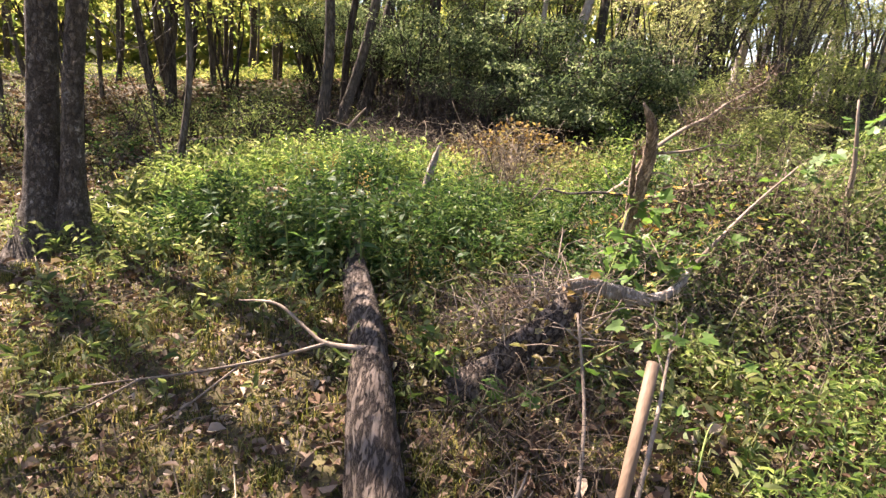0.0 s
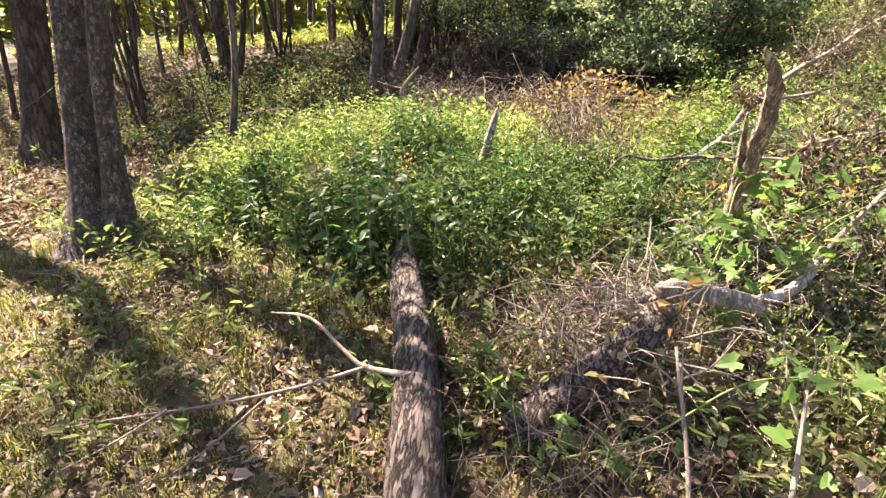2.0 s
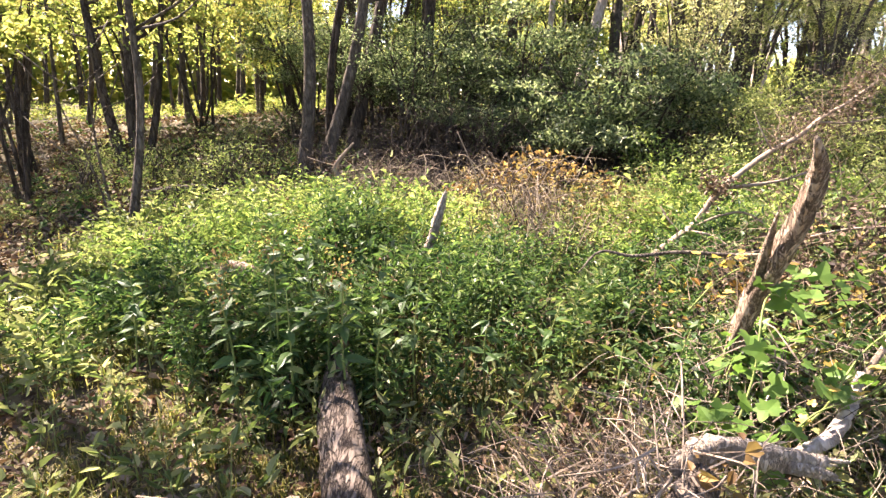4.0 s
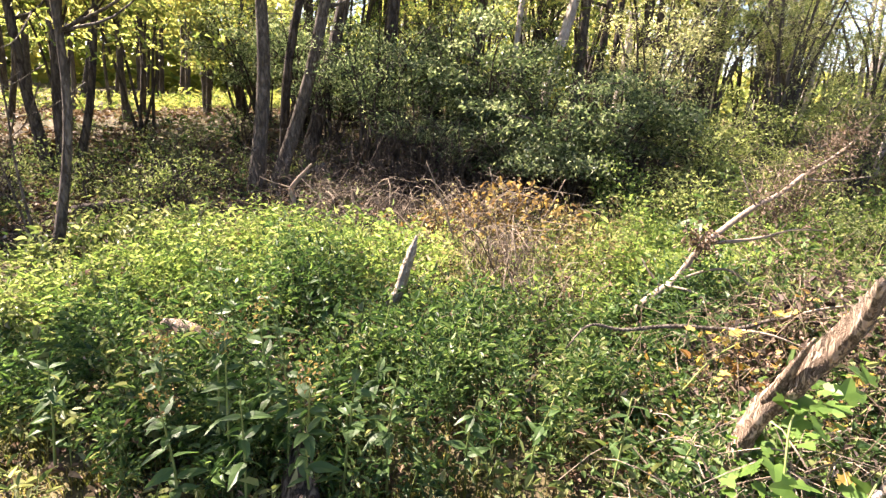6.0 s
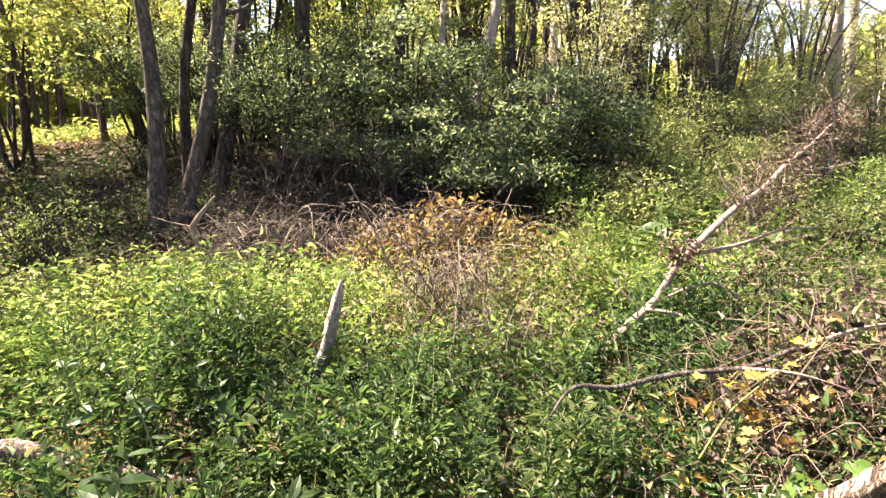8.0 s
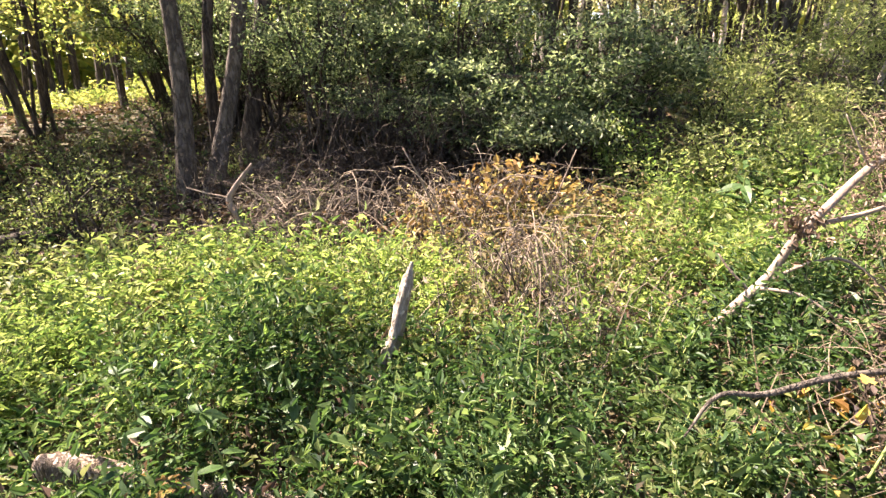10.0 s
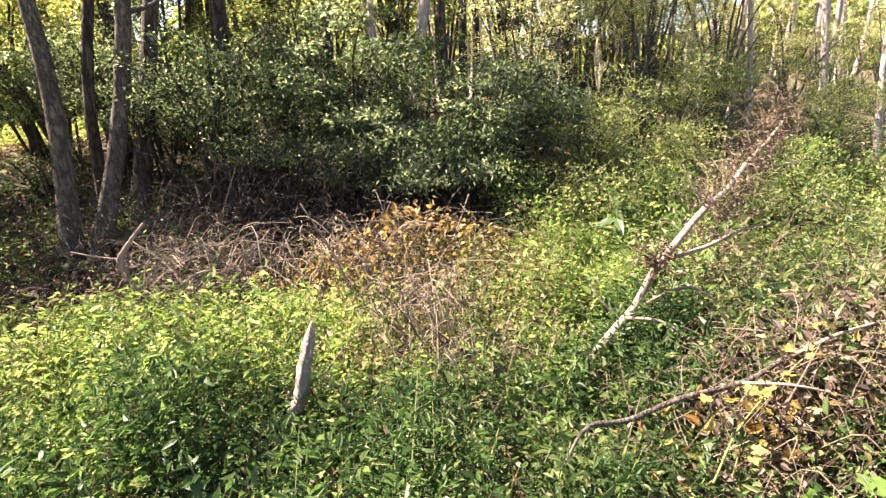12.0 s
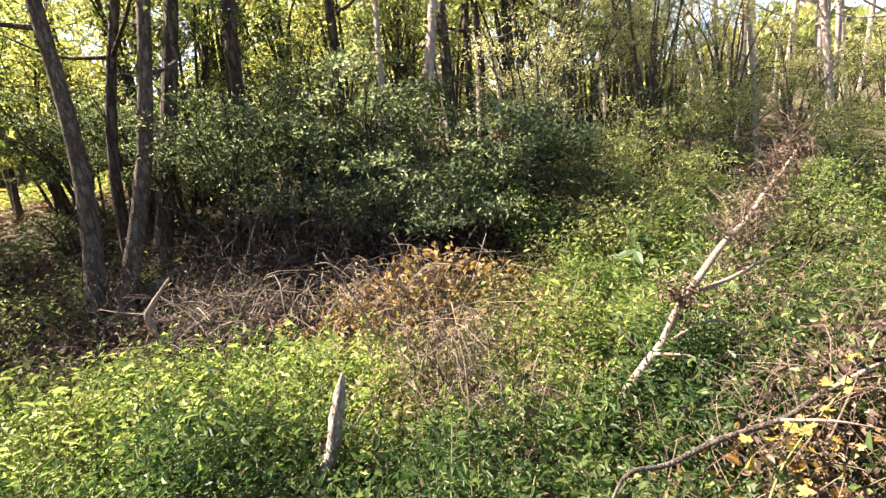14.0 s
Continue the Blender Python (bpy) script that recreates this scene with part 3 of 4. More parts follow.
def weeds(name, places, tall, per, size, material, label, seed, stem=STEM, edge=None, fine=True, reach=1.0):
    r = np.random.default_rng(seed)
    n = len(places)
    if edge is not None:
        tall = tall * (0.4 + 0.6 * edge(places[:, 0], places[:, 1]))
    hgt = tall * r.uniform(0.55, 1.15, n) * (0.7 + 0.6 * patchy(places[:, 0], places[:, 1], 1.6, seed))
    hgt = hgt * low_growth(places[:, 0], places[:, 1])
    tilt = r.normal(0, 0.22, (n, 2))
    u = r.uniform(0.12, 1.0, (n, per)) ** 0.75
    axis = np.stack([tilt[:, 0] * hgt, tilt[:, 1] * hgt, hgt], 1)
    pos = places[:, None] + axis[:, None] * u[..., None]
    a = r.uniform(0, 2 * math.pi, (n, per))
    arm = reach * r.uniform(0.0, 0.10, (n, per)) * (np.broadcast_to(tall, n) / 0.45)[:, None]
    way = np.stack([np.cos(a), np.sin(a), r.uniform(-0.5, 1.3, (n, per))], -1)
    pos = pos + way * arm[..., None]
    m = n * per
    ln = size * (0.4 + 1.7 * r.uniform(0, 1, m) ** 2.6)
    v, f = leaf_set(pos.reshape(-1, 3), way.reshape(-1, 3), ln, ln * np.where(r.uniform(0, 1, m) < 0.5, r.uniform(0.18, 0.3, m), r.uniform(0.36, 0.54, m)), 0.3, 0.35, fine)
    leaf = stuff(name, [(v, f)], material, label, "weeds")
    side = np.stack([-tilt[:, 1], tilt[:, 0], np.zeros(n)], 1)
    side = unit(side + [1e-3, 0, 0]) * 0.0028
    top = places + axis
    v = np.stack([places - side, places + side, top + side * 0.4, top - side * 0.4], 1).reshape(-1, 3)
    b = np.arange(n)[:, None] * 4
    stalk = piece("stalk_growth", v, [b + [0, 1, 2, 3]], stem, leaf)
    return leaf


def ground_cover():
    core = scatter(6800, -2.6, 3.4, 2.7, 6.2, weed_cover)
    # front weeds get the shade-dark leaf colour, back weeds the sun-bright one
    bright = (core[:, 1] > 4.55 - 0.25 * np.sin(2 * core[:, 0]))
    weeds("weed_patch", core[~bright], 0.50, 78, 0.026, WEED, "lush green leafy weeds knee high, darkened as if shaded", 1, edge=weed_cover)
    weeds("weed_patch", core[bright], 0.40, 72, 0.0245, WEED_YELLOW_LIT, "yellow-green leafy weeds knee high, coloured as if sunlit", 2, edge=weed_cover, fine=False)
    sprig = scatter(1500, -2.6, 2.6, 2.8, 6.1, lambda x, y: weed_cover(x, y) * patchy(x, y, 1.9, 8))
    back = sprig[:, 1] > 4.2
    weeds("tall_sprigs", sprig[back], 0.54, 44, 0.034, WEED_YELLOW_LIT, "upright sprigs of narrow leaves above the weeds, coloured as if sunlit", 14, edge=weed_cover, reach=0.4)
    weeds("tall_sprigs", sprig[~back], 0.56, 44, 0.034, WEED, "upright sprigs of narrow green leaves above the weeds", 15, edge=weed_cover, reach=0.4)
    mixed = scatter(2200, -2.6, 3.0, 2.8, 6.1, weed_cover)
    weeds("herb_cover", mixed[::2], 0.5, 40, 0.028, HERB, "pale small-leaved herbs mixed into the weeds", 9, edge=weed_cover)
    weeds("dry_weeds", mixed[1::3], 0.52, 26, 0.024, LITTER, "dry brown seed stems standing in the weeds", 10, DRYSTEM, weed_cover, False)
    weeds("dry_weeds", scatter(380, 0.0, 1.6, 4.6, 6.3, lambda x, y: 0.7 + 0 * x), 0.4, 26, 0.026, DRYLEAF, "straw-coloured dry weeds before the brush pile", 11, DRYSTEM, fine=False)
    # lit growth beyond the branch: the sun is in the lighter leaf colour
    right = scatter(2000, 1.6, 6.5, 3.4, 6.8, lambda x, y: 0.8 * patchy(x, y, 0.7, 2))
    weeds("weed_patch", right, 0.38, 40, 0.036, WEED_YELLOW_LIT, "mixed weeds beyond the fallen branch, coloured as if sunlit", 3, fine=False)
    low = scatter(1800, -2.2, 3.2, 1.9, 3.6, lambda x, y: 0.75 * patchy(x, y, 1.2, 1) * np.clip((y - 1.7) / 1.0, 0.1, 1))
    weeds("herb_cover", low, 0.19, 20, 0.036, HERB, "low pale green herbs among grass", 4)
    pale = scatter(900, -2.9, -1.7, 3.4, 6.2, lambda x, y: 0.3 + 0.6 * patchy(x, y, 1.3, 7))
    weeds("herb_cover", pale, 0.22, 18, 0.042, HERB, "pale sunlit herbs beside the sapling", 8)
    bank = scatter(1500, -6.5, 0.5, 5.6, 10, lambda x, y: 0.5 * patchy(x, y, 0.9, 4) ** 2)
    weeds("herb_cover", bank, 0.17, 14, 0.045, WEED, "sparse low herbs on the leaf-strewn bank", 5)
    near = scatter(260, 0.6, 2.8, 1.3, 2.6, lambda x, y: patchy(x, y, 1.4, 3) ** 1.5)
    weeds("herb_cover", near, 0.24, 26, 0.034, HERB, "green weeds around the fallen log", 6)
    # sunlit patch put into the herbs by their lighter leaf
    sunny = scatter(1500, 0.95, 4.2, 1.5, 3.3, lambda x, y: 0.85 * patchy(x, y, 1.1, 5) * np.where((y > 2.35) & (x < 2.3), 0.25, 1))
    weeds("herb_cover", sunny, 0.22, 30, 0.026, WEED_YELLOW_LIT, "green herbs beside the arched log, sunlight put into their leaf colour", 16)
    field = scatter(2000, -13, -2, 12.5, 21, lambda x, y: patchy(x, y, 0.25, 1))
    weeds("far_undergrowth", field, 0.35, 12, 0.075, CROWN_YELLOW, "bright yellow-green undergrowth in the sunny woods", 7, fine=False)

    g = scatter(64000, -3.4, 3.4, 0.7, 3.7, lambda x, y: 0.15 + 0.85 * patchy(x, y, 1.5, 0.6) ** 1.3)
    tuft = g[rng.integers(0, len(g), 2100)]
    clump = np.repeat(tuft, 22, axis=0) + rng.normal(0, 0.022, (2100 * 22, 3)) * [1, 1, 0]
    g = np.vstack([g[:: 2], clump])
    stuff("grass", [blade_set(g, rng.uniform(0.03, 0.095, len(g)) * (0.6 + 0.8 * patchy(g[:, 0], g[:, 1], 2.2, 3)), 0.005, 0.9)], GRASS, "short yellow-green grass and moss", "grass")
    g = scatter(48000, -2.6, 1.6, 0.8, 3.2, lambda x, y: 0.35 + 0.65 * patchy(x, y, 2.1, 1.4))
    stuff("moss", [blade_set(g, rng.uniform(0.012, 0.035, len(g)), 0.006, 1.0)], GRASS, "short yellow-green moss between the grass", "moss")
    d = scatter(9000, -2.6, 1.6, 0.8, 3.2)
    d[:, 2] += rng.uniform(0.01, 0.05, len(d))
    ln = rng.uniform(0.015, 0.04, len(d))
    stuff("leaf_litter", [leaf_set(d, rng.normal(0, 1, (len(d), 3)) * [1, 1, 0.5], ln, ln * rng.uniform(0.4, 0.9, len(d)), 0.3, 0.2, False)], LITTER, "small crumbled dry leaves in the moss", "leaf litter")
    g = scatter(16000, -7, 6, 3.7, 9, lambda x, y: 0.5 * patchy(x, y, 0.8, 2.6))
    stuff("grass", [blade_set(g, rng.uniform(0.06, 0.2, len(g)), 0.007, 0.9)], GRASS, "thin grass on the bank", "grass")
    d = scatter(36000, -5.5, 4, 0.7, 9, lambda x, y: np.where(y > 5.6, 0.25, 0.2 + 0.6 * patchy(x, y, 1.1, 5)))
    d[:, 2] += rng.uniform(0.005, 0.04, len(d))
    way = rng.normal(0, 1, (len(d), 3)) * [1, 1, 0.28]
    ln = rng.uniform(0.025, 0.075, len(d))
    stuff("leaf_litter", [leaf_set(d, way, ln, ln * rng.uniform(0.4, 0.8, len(d)), 0.3, 0.2)], LITTER, "scattered dry brown fallen leaves", "leaf litter")
    # bank leaves coloured dark where the thicket shades the ground
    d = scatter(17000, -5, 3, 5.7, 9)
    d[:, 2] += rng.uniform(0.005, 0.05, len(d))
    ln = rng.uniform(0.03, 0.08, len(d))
    stuff("leaf_litter", [leaf_set(d, rng.normal(0, 1, (len(d), 3)) * [1, 1, 0.35], ln, ln * rng.uniform(0.4, 0.8, len(d)), 0.3, 0.2, False)], DARKLEAF, "dark fallen leaves on the bank, darkened further for its shade", "leaf litter")
    d = scatter(16000, -9, 9, 6, 16)
    d[:, 2] += rng.uniform(0.005, 0.05, len(d))
    ln = rng.uniform(0.05, 0.11, len(d))
    stuff("leaf_litter", [leaf_set(d, rng.normal(0, 1, (len(d), 3)) * [1, 1, 0.3], ln, ln * 0.6, 0.3, 0.2, False)], LITTER, "dry leaves on the woodland floor", "leaf litter")
    d = scatter(15000, -9, -3.4, 2.2, 9.5)
    d[:, 2] += rng.uniform(0.005, 0.05, len(d))
    ln = rng.uniform(0.03, 0.085, len(d))
    stuff("leaf_litter", [leaf_set(d, rng.normal(0, 1, (len(d), 3)) * [1, 1, 0.35], ln, ln * rng.uniform(0.4, 0.75, len(d)), 0.3, 0.2, False)], LITTER, "dry leaves round the feet of the trees", "leaf litter")
    side = scatter(1500, -9, -3, 2.4, 10, lambda x, y: 0.7 * patchy(x, y, 1.0, 9) ** 1.5)
    weeds("herb_cover", side, 0.2, 26, 0.03, HERB, "small herbs round the feet of the trees", 12, fine=False)
    spots = scatter(1100, -4.5, -0.4, 5.8, 9, lambda x, y: 0.8 * patchy(x, y, 1.4, 6) ** 1.5)
    weeds("herb_cover", spots, 0.24, 30, 0.026, HERB, "pale small-leaved plants on the bank", 13, fine=False)
    t = scatter(2600, -5.5, 3.5, 0.8, 8)
    parts = []
    for p in t[:1500]:
        a, ln = rng.uniform(0, 6.28), rng.uniform(0.08, 0.35)
        e = np.array([math.cos(a) * ln, math.sin(a) * ln, rng.uniform(-0.01, 0.05)])
        parts.append(tube(np.array([p + [0, 0, 0.01], p + e / 2 + [0, 0, 0.03], p + e + [0, 0, 0.015]]), [0.003, 0.0025, 0.0015], 4, 0, 0, False))
    stuff("fallen_twigs", parts, TWIG, "thin dry twigs on the ground", "twigs")


ground_cover()


# ---- fallen and standing dead wood ----
def wood_thing(name, points, radii, material, label, category, sides=14, rough=0.12, seed=0, steps=26, part="trunk"):
    """A lying or standing piece of wood as a thing with its first part."""
    pts = np.asarray(points, float)
    t = thing(name, pts[0, 0], pts[0, 1], label, category, z=pts[0, 2])
    limb(t, points, radii, material, part, sides, rough, seed, steps)
    return t


def limb(t, points, radii, material, part="limb", sides=8, rough=0.1, seed=0, steps=14, label=""):
    p = smooth_path(np.asarray(points, float), steps) - np.array(t.location)
    rr = np.interp(np.linspace(0, 1, steps), np.linspace(0, 1, len(radii)), radii)
    v, f = tube(p, rr, sides, rough, seed)
    return piece(part, v, f, material, t, label, smooth=True)


def G(x, y, up=0.0):
    return (x, y, float(height(x, y)) + up)


log = wood_thing("fallen_log", [G(-0.02, 0.45, 0.09), G(-0.16, 1.2, 0.1), G(-0.27, 1.83, 0.11), G(-0.38, 2.46, 0.11), G(-0.52, 3.0, 0.12), G(-0.60, 3.42, 0.13)], [0.10, 0.098, 0.095, 0.088, 0.08, 0.045], BARK_LOG, "fallen log with furrowed grey-brown bark and broken end", "log", 24, 0.10, 1, 60)

arch = wood_thing("arched_log", [G(0.03, 2.08, 0.04), (0.14, 2.18, 0.30), (0.29, 2.23, 0.42), (0.42, 2.3, 0.51), (0.53, 2.44, 0.56)], [0.085, 0.085, 0.08, 0.07, 0.05], BARK_LOG, "rotting fallen trunk arched off the ground with pale broken limb", "log", 16, 0.12, 2, 30)
limb(arch, [(0.45, 2.43, 0.59), (0.55, 2.46, 0.63), (0.69, 2.46, 0.62), (0.85, 2.45, 0.59)], [0.02, 0.034, 0.03, 0.024], BLEACHED, "broken_limb", 12, 0.45, 3, 40, "bleached pale splintered wood")
for k, (dy, dz, ln) in enumerate([(0.0, 0.02, 0.14), (0.02, -0.012, 0.17), (-0.018, 0.0, 0.1), (0.01, 0.012, 0.2), (-0.012, -0.02, 0.13)]):
    limb(arch, [(0.75, 2.455 + dy, 0.605 + dz), (0.83, 2.45 + dy * 1.2, 0.592 + dz), (0.81 + ln * 0.6, 2.445 + dy * 1.5, 0.582 + dz)], [0.013, 0.011, 0.003], BLEACHED, "splinter", 6, 0.3, 60 + k, 10, "bleached pale splintered wood")
limb(arch, [(0.84, 2.60, 0.49), (0.93, 2.60, 0.535), (1.05, 2.67, 0.53), (1.17, 2.77, 0.57), (1.22, 2.82, 0.66)], [0.012, 0.017, 0.02, 0.022, 0.011], BARK_PALE, "crooked_limb", 12, 0.3, 5, 36)
limb(arch, [(1.20, 2.80, 0.62), (1.38, 2.90, 0.78), (1.57, 3.0, 0.94), (1.80, 3.08, 1.14)], [0.012, 0.009, 0.007, 0.004], DEADWOOD, "thin_branch", 7, 0.1, 4, 14)

snag = wood_thing("broken_snag", [G(0.98, 3.2, -0.1), (0.96, 3.1, 0.55), (0.93, 3.0, 0.80), (0.90, 2.85, 1.02), (0.86, 2.71, 1.22), (0.81, 2.62, 1.34), (0.74, 2.55, 1.42)], [0.036, 0.035, 0.036, 0.036, 0.030, 0.022, 0.006], ROTWOOD, "splintered rotten snag leaning with a torn tip", "snag", 14, 0.35, 5, 44)
for k, (dx, h0, h1) in enumerate([(0.022, 1.02, 1.34), (-0.02, 0.88, 1.2), (0.0, 0.75, 1.12)]):
    limb(snag, [(1.14 - 0.25 * h0 + dx, 3.53 - 0.66 * h0, h0), (1.14 - 0.125 * (h0 + h1) + dx * 1.3, 3.53 - 0.33 * (h0 + h1), (h0 + h1) / 2), (1.14 - 0.25 * h1 + dx * 1.8, 3.53 - 0.66 * h1, h1)], [0.016, 0.014, 0.003], ROTWOOD, "splinter", 6, 0.3, 6 + k, 10)

stob = wood_thing("broken_stub", [G(-0.36, 4.48, -0.02), (-0.23, 4.49, 0.60), (-0.18, 4.5, 0.76), (-0.145, 4.5, 0.88), (-0.12, 4.5, 0.97)], [0.03, 0.03, 0.028, 0.024, 0.005], BLEACHED, "short bleached broken stub standing in the weeds", "stub", 10, 0.3, 11, 22)

lean = wood_thing("fallen_branch", [(1.06, 4.28, 0.57), (1.12, 4.29, 0.63), (1.24, 4.30, 0.73), (1.34, 4.30, 0.82), (1.42, 4.29, 0.97), (1.50, 4.27, 1.08), (1.70, 4.3, 1.23), (1.86, 4.31, 1.32), (1.98, 4.33, 1.42), (2.14, 4.36, 1.51), (2.30, 4.4, 1.62)], [0.022, 0.020, 0.018, 0.016, 0.015, 0.012, 0.010, 0.005], DEADWOOD, "long bleached dead branch leaning over the weeds", "branch", 12, 0.15, 12, 44)
limb(lean, [(1.46, 4.28, 1.03), (1.60, 4.26, 1.05), (1.78, 4.26, 1.08), (1.92, 4.24, 1.13), (2.08, 4.2, 1.14)], [0.012, 0.011, 0.009, 0.006, 0.003], DEADWOOD, "side_branch", 8, 0.15, 13)
limb(lean, [(1.33, 4.29, 0.80), (1.45, 4.24, 0.88), (1.58, 4.2, 0.90), (1.70, 4.12, 0.80), (1.80, 4.05, 0.62)], [0.008, 0.007, 0.006, 0.004, 0.002], DEADWOOD, "side_branch", 7, 0.1, 14)
limb(lean, [(1.27, 4.28, 0.78), (1.40, 4.18, 0.77), (1.52, 4.08, 0.66), (1.60, 4.0, 0.52)], [0.009, 0.007, 0.005, 0.003], DEADWOOD, "side_branch", 7, 0.1, 15)
limb(lean, [(1.26, 4.31, 0.76), (1.20, 4.36, 0.84), (1.17, 4.4, 0.90)], [0.008, 0.006, 0.003], DEADWOOD, "side_branch", 7, 0.1, 16)
limb(lean, [(1.72, 4.3, 1.24), (1.66, 4.32, 1.34), (1.62, 4.36, 1.45)], [0.006, 0.004, 0.002], DEADWOOD, "twig", 6, 0.1, 17)
limb(lean, [(1.95, 4.33, 1.40), (2.10, 4.28, 1.40), (2.28, 4.22, 1.44)], [0.007, 0.005, 0.002], DEADWOOD, "twig", 6, 0.1, 18)

low_branch = wood_thing("curved_branch", [(0.48, 3.58, 0.74), (0.58, 3.6, 0.84), (0.73, 3.6, 0.82), (0.94, 3.6, 0.84), (1.23, 3.6, 0.83), (1.43, 3.6, 0.88), (1.80, 3.62, 0.88), (2.2, 3.64, 0.92)], [0.003, 0.007, 0.009, 0.010, 0.009, 0.008, 0.004], BARK_GREY, "grey curved dead branch lying on the weeds", "branch", 9, 0.15, 17, 36)
limb(low_branch, [(1.4, 3.6, 0.87), (1.6, 3.54, 0.96), (1.85, 3.48, 1.0)], [0.008, 0.006, 0.003], DEADWOOD, "side_branch", 6, 0.1, 41)
limb(low_branch, [(1.2, 3.6, 0.83), (1.3, 3.48, 0.86), (1.45, 3.4, 0.82)], [0.006, 0.005, 0.002], DEADWOOD, "side_branch", 6, 0.1, 42)

log_two = wood_thing("old_log", [G(-1.34, 4.05, 0.25), G(-1.22, 4.02, 0.24), G(-0.95, 3.98, 0.15), G(-0.5, 3.95, 0.02)], [0.036, 0.046, 0.04, 0.034], ROTWOOD, "weathered log end half buried in weeds", "log", 14, 0.2, 18, 24)

white_branch = wood_thing("dead_branch", [G(-0.93, 6.02, 0.02), (-1.02, 6.1, 0.69), (-1.12, 6.14, 0.88), (-1.08, 6.15, 0.98), (-0.95, 6.17, 1.13)], [0.012, 0.022, 0.022, 0.018, 0.007], DEADWOOD, "pale forked dead branch at the edge of the bank", "branch", 8, 0.12, 19, 20)
limb(white_branch, [(-1.10, 6.14, 0.92), (-1.26, 6.2, 0.95), (-1.40, 6.25, 0.99)], [0.006, 0.005, 0.003], DEADWOOD, "side_branch", 6, 0.1, 20)

# a carried stick, set here as fixed in the ground
stake = wood_thing("wooden_stick", [(-0.03, 0.43, -0.02), (0.084, 0.64, 0.56), (0.20, 0.85, 1.14)], [0.0082, 0.008, 0.0078], POLEWOOD, "smooth brown carried stick with a sawn end", "stake", 12, 0.0, 21, 8)


# dead bough with forked twigs beside the fallen log
def log_bough():
    t = wood_thing("dead_bough", [G(-0.30, 2.18, 0.2), (-0.52, 2.25, 0.38), (-0.62, 2.3, 0.42), (-0.78, 2.42, 0.47), (-0.98, 2.5, 0.44)], [0.012, 0.010, 0.008, 0.007, 0.003], DEADWOOD, "forked dead bough resting on the log", "branch", 8, 0.15, 22, 20)
    limb(t, [(-0.52, 2.25, 0.38), (-0.75, 2.18, 0.33), (-1.05, 2.1, 0.29), (-1.38, 2.03, 0.26), (-1.6, 2.0, 0.22)], [0.008, 0.007, 0.005, 0.004, 0.002], DEADWOOD, "side_branch", 6, 0.12, 23)
    limb(t, [(-1.2, 2.07, 0.28), (-1.35, 1.95, 0.22), (-1.45, 1.85, 0.2)], [0.006, 0.004, 0.002], DEADWOOD, "twig", 5, 0.1, 24, 8)
    limb(t, [(-0.85, 2.16, 0.31), (-1.0, 1.98, 0.22), (-1.1, 1.85, 0.19)], [0.005, 0.004, 0.002], DEADWOOD, "twig", 5, 0.1, 25, 8)


log_bough()


def thin_stems():
    """Bare standing saplings in front of the arched trunk."""
    for k, (foot, mid, top, rad) in enumerate([((0.36, 1.45), (0.42, 1.7, 0.45), (0.42, 1.95, 0.72), 0.008), ((0.42, 1.3), (0.62, 1.65, 0.40), (0.78, 1.98, 0.62), 0.009), ((0.10, 1.15), (0.14, 1.3, 0.25), (0.15, 1.4, 0.42), 0.013)]):
        t = wood_thing("dead_sapling", [G(*foot, -0.04), mid, top], [rad, rad * 0.8, rad * 0.5], DEADWOOD, "thin bare grey stem standing before the fallen trunk", "sapling", 7, 0.1, 30 + k, 14, "stem")
        tagged(t, group="bare stems")
        r = np.random.default_rng(k)
        for b in range(4):
            e = np.array(top) + r.normal(0, 0.09, 3) + [0, 0, 0.05]
            s = np.array(mid) + (np.array(top) - np.array(mid)) * r.uniform(0.4, 1)
            limb(t, [s, (s + e) / 2 + r.normal(0, 0.02, 3), e], [rad * 0.4, rad * 0.3, 0.001], DEADWOOD, "twig", 5, 0, b, 7)


thin_stems()


# ---- brush ----
def brush(name, places, reach, rad, material, label, seed, rise=0.3, category="brush"):
    """A heap of tangled stems: one thing with its twigs joined."""
    r = np.random.default_rng(seed)
    parts = []
    for p in places:
        a = r.uniform(0, 2 * math.pi)
        ln = reach * r.uniform(0.4, 1.2)
        e = np.array([math.cos(a) * ln, math.sin(a) * ln, r.uniform(0.0, rise)])
        m = e * 0.5 + r.normal(0, 0.16 * ln, 3) + [0, 0, rise * 0.35]
        rr = rad * r.uniform(0.5, 1.3)
        parts.append(tube(smooth_path([p, p + m, p + e], 6), np.linspace(rr, rr * 0.35, 6), 4, 0, 0, False))
    v, f = joined(parts)
    return tagged(piece(name, v, f, material), label, category, kind="stuff")


def cloud(n, centre, spread, seed):
    r = np.random.default_rng(seed)
    x = centre[0] + r.normal(0, spread[0], n)
    y = centre[1] + r.normal(0, spread[1], n)
    d = np.exp(-0.5 * (((x - centre[0]) / spread[0]) ** 2 + ((y - centre[1]) / spread[1]) ** 2))
    return np.stack([x, y, height(x, y) + r.uniform(0, 1, n) * spread[2] * (0.35 + 0.65 * d)], 1)


def leaves_on(name, pos, size, material, label, seed, category="leaves"):
    r = np.random.default_rng(seed)
    n = len(pos)
    ln = size * r.uniform(0.6, 1.3, n)
    v, f = leaf_set(pos, r.normal(0, 1, (n, 3)) * [1, 1, 0.7], ln, ln * r.uniform(0.5, 0.8, n))
    return tagged(piece(name, v, f, material), label, category, kind="stuff")


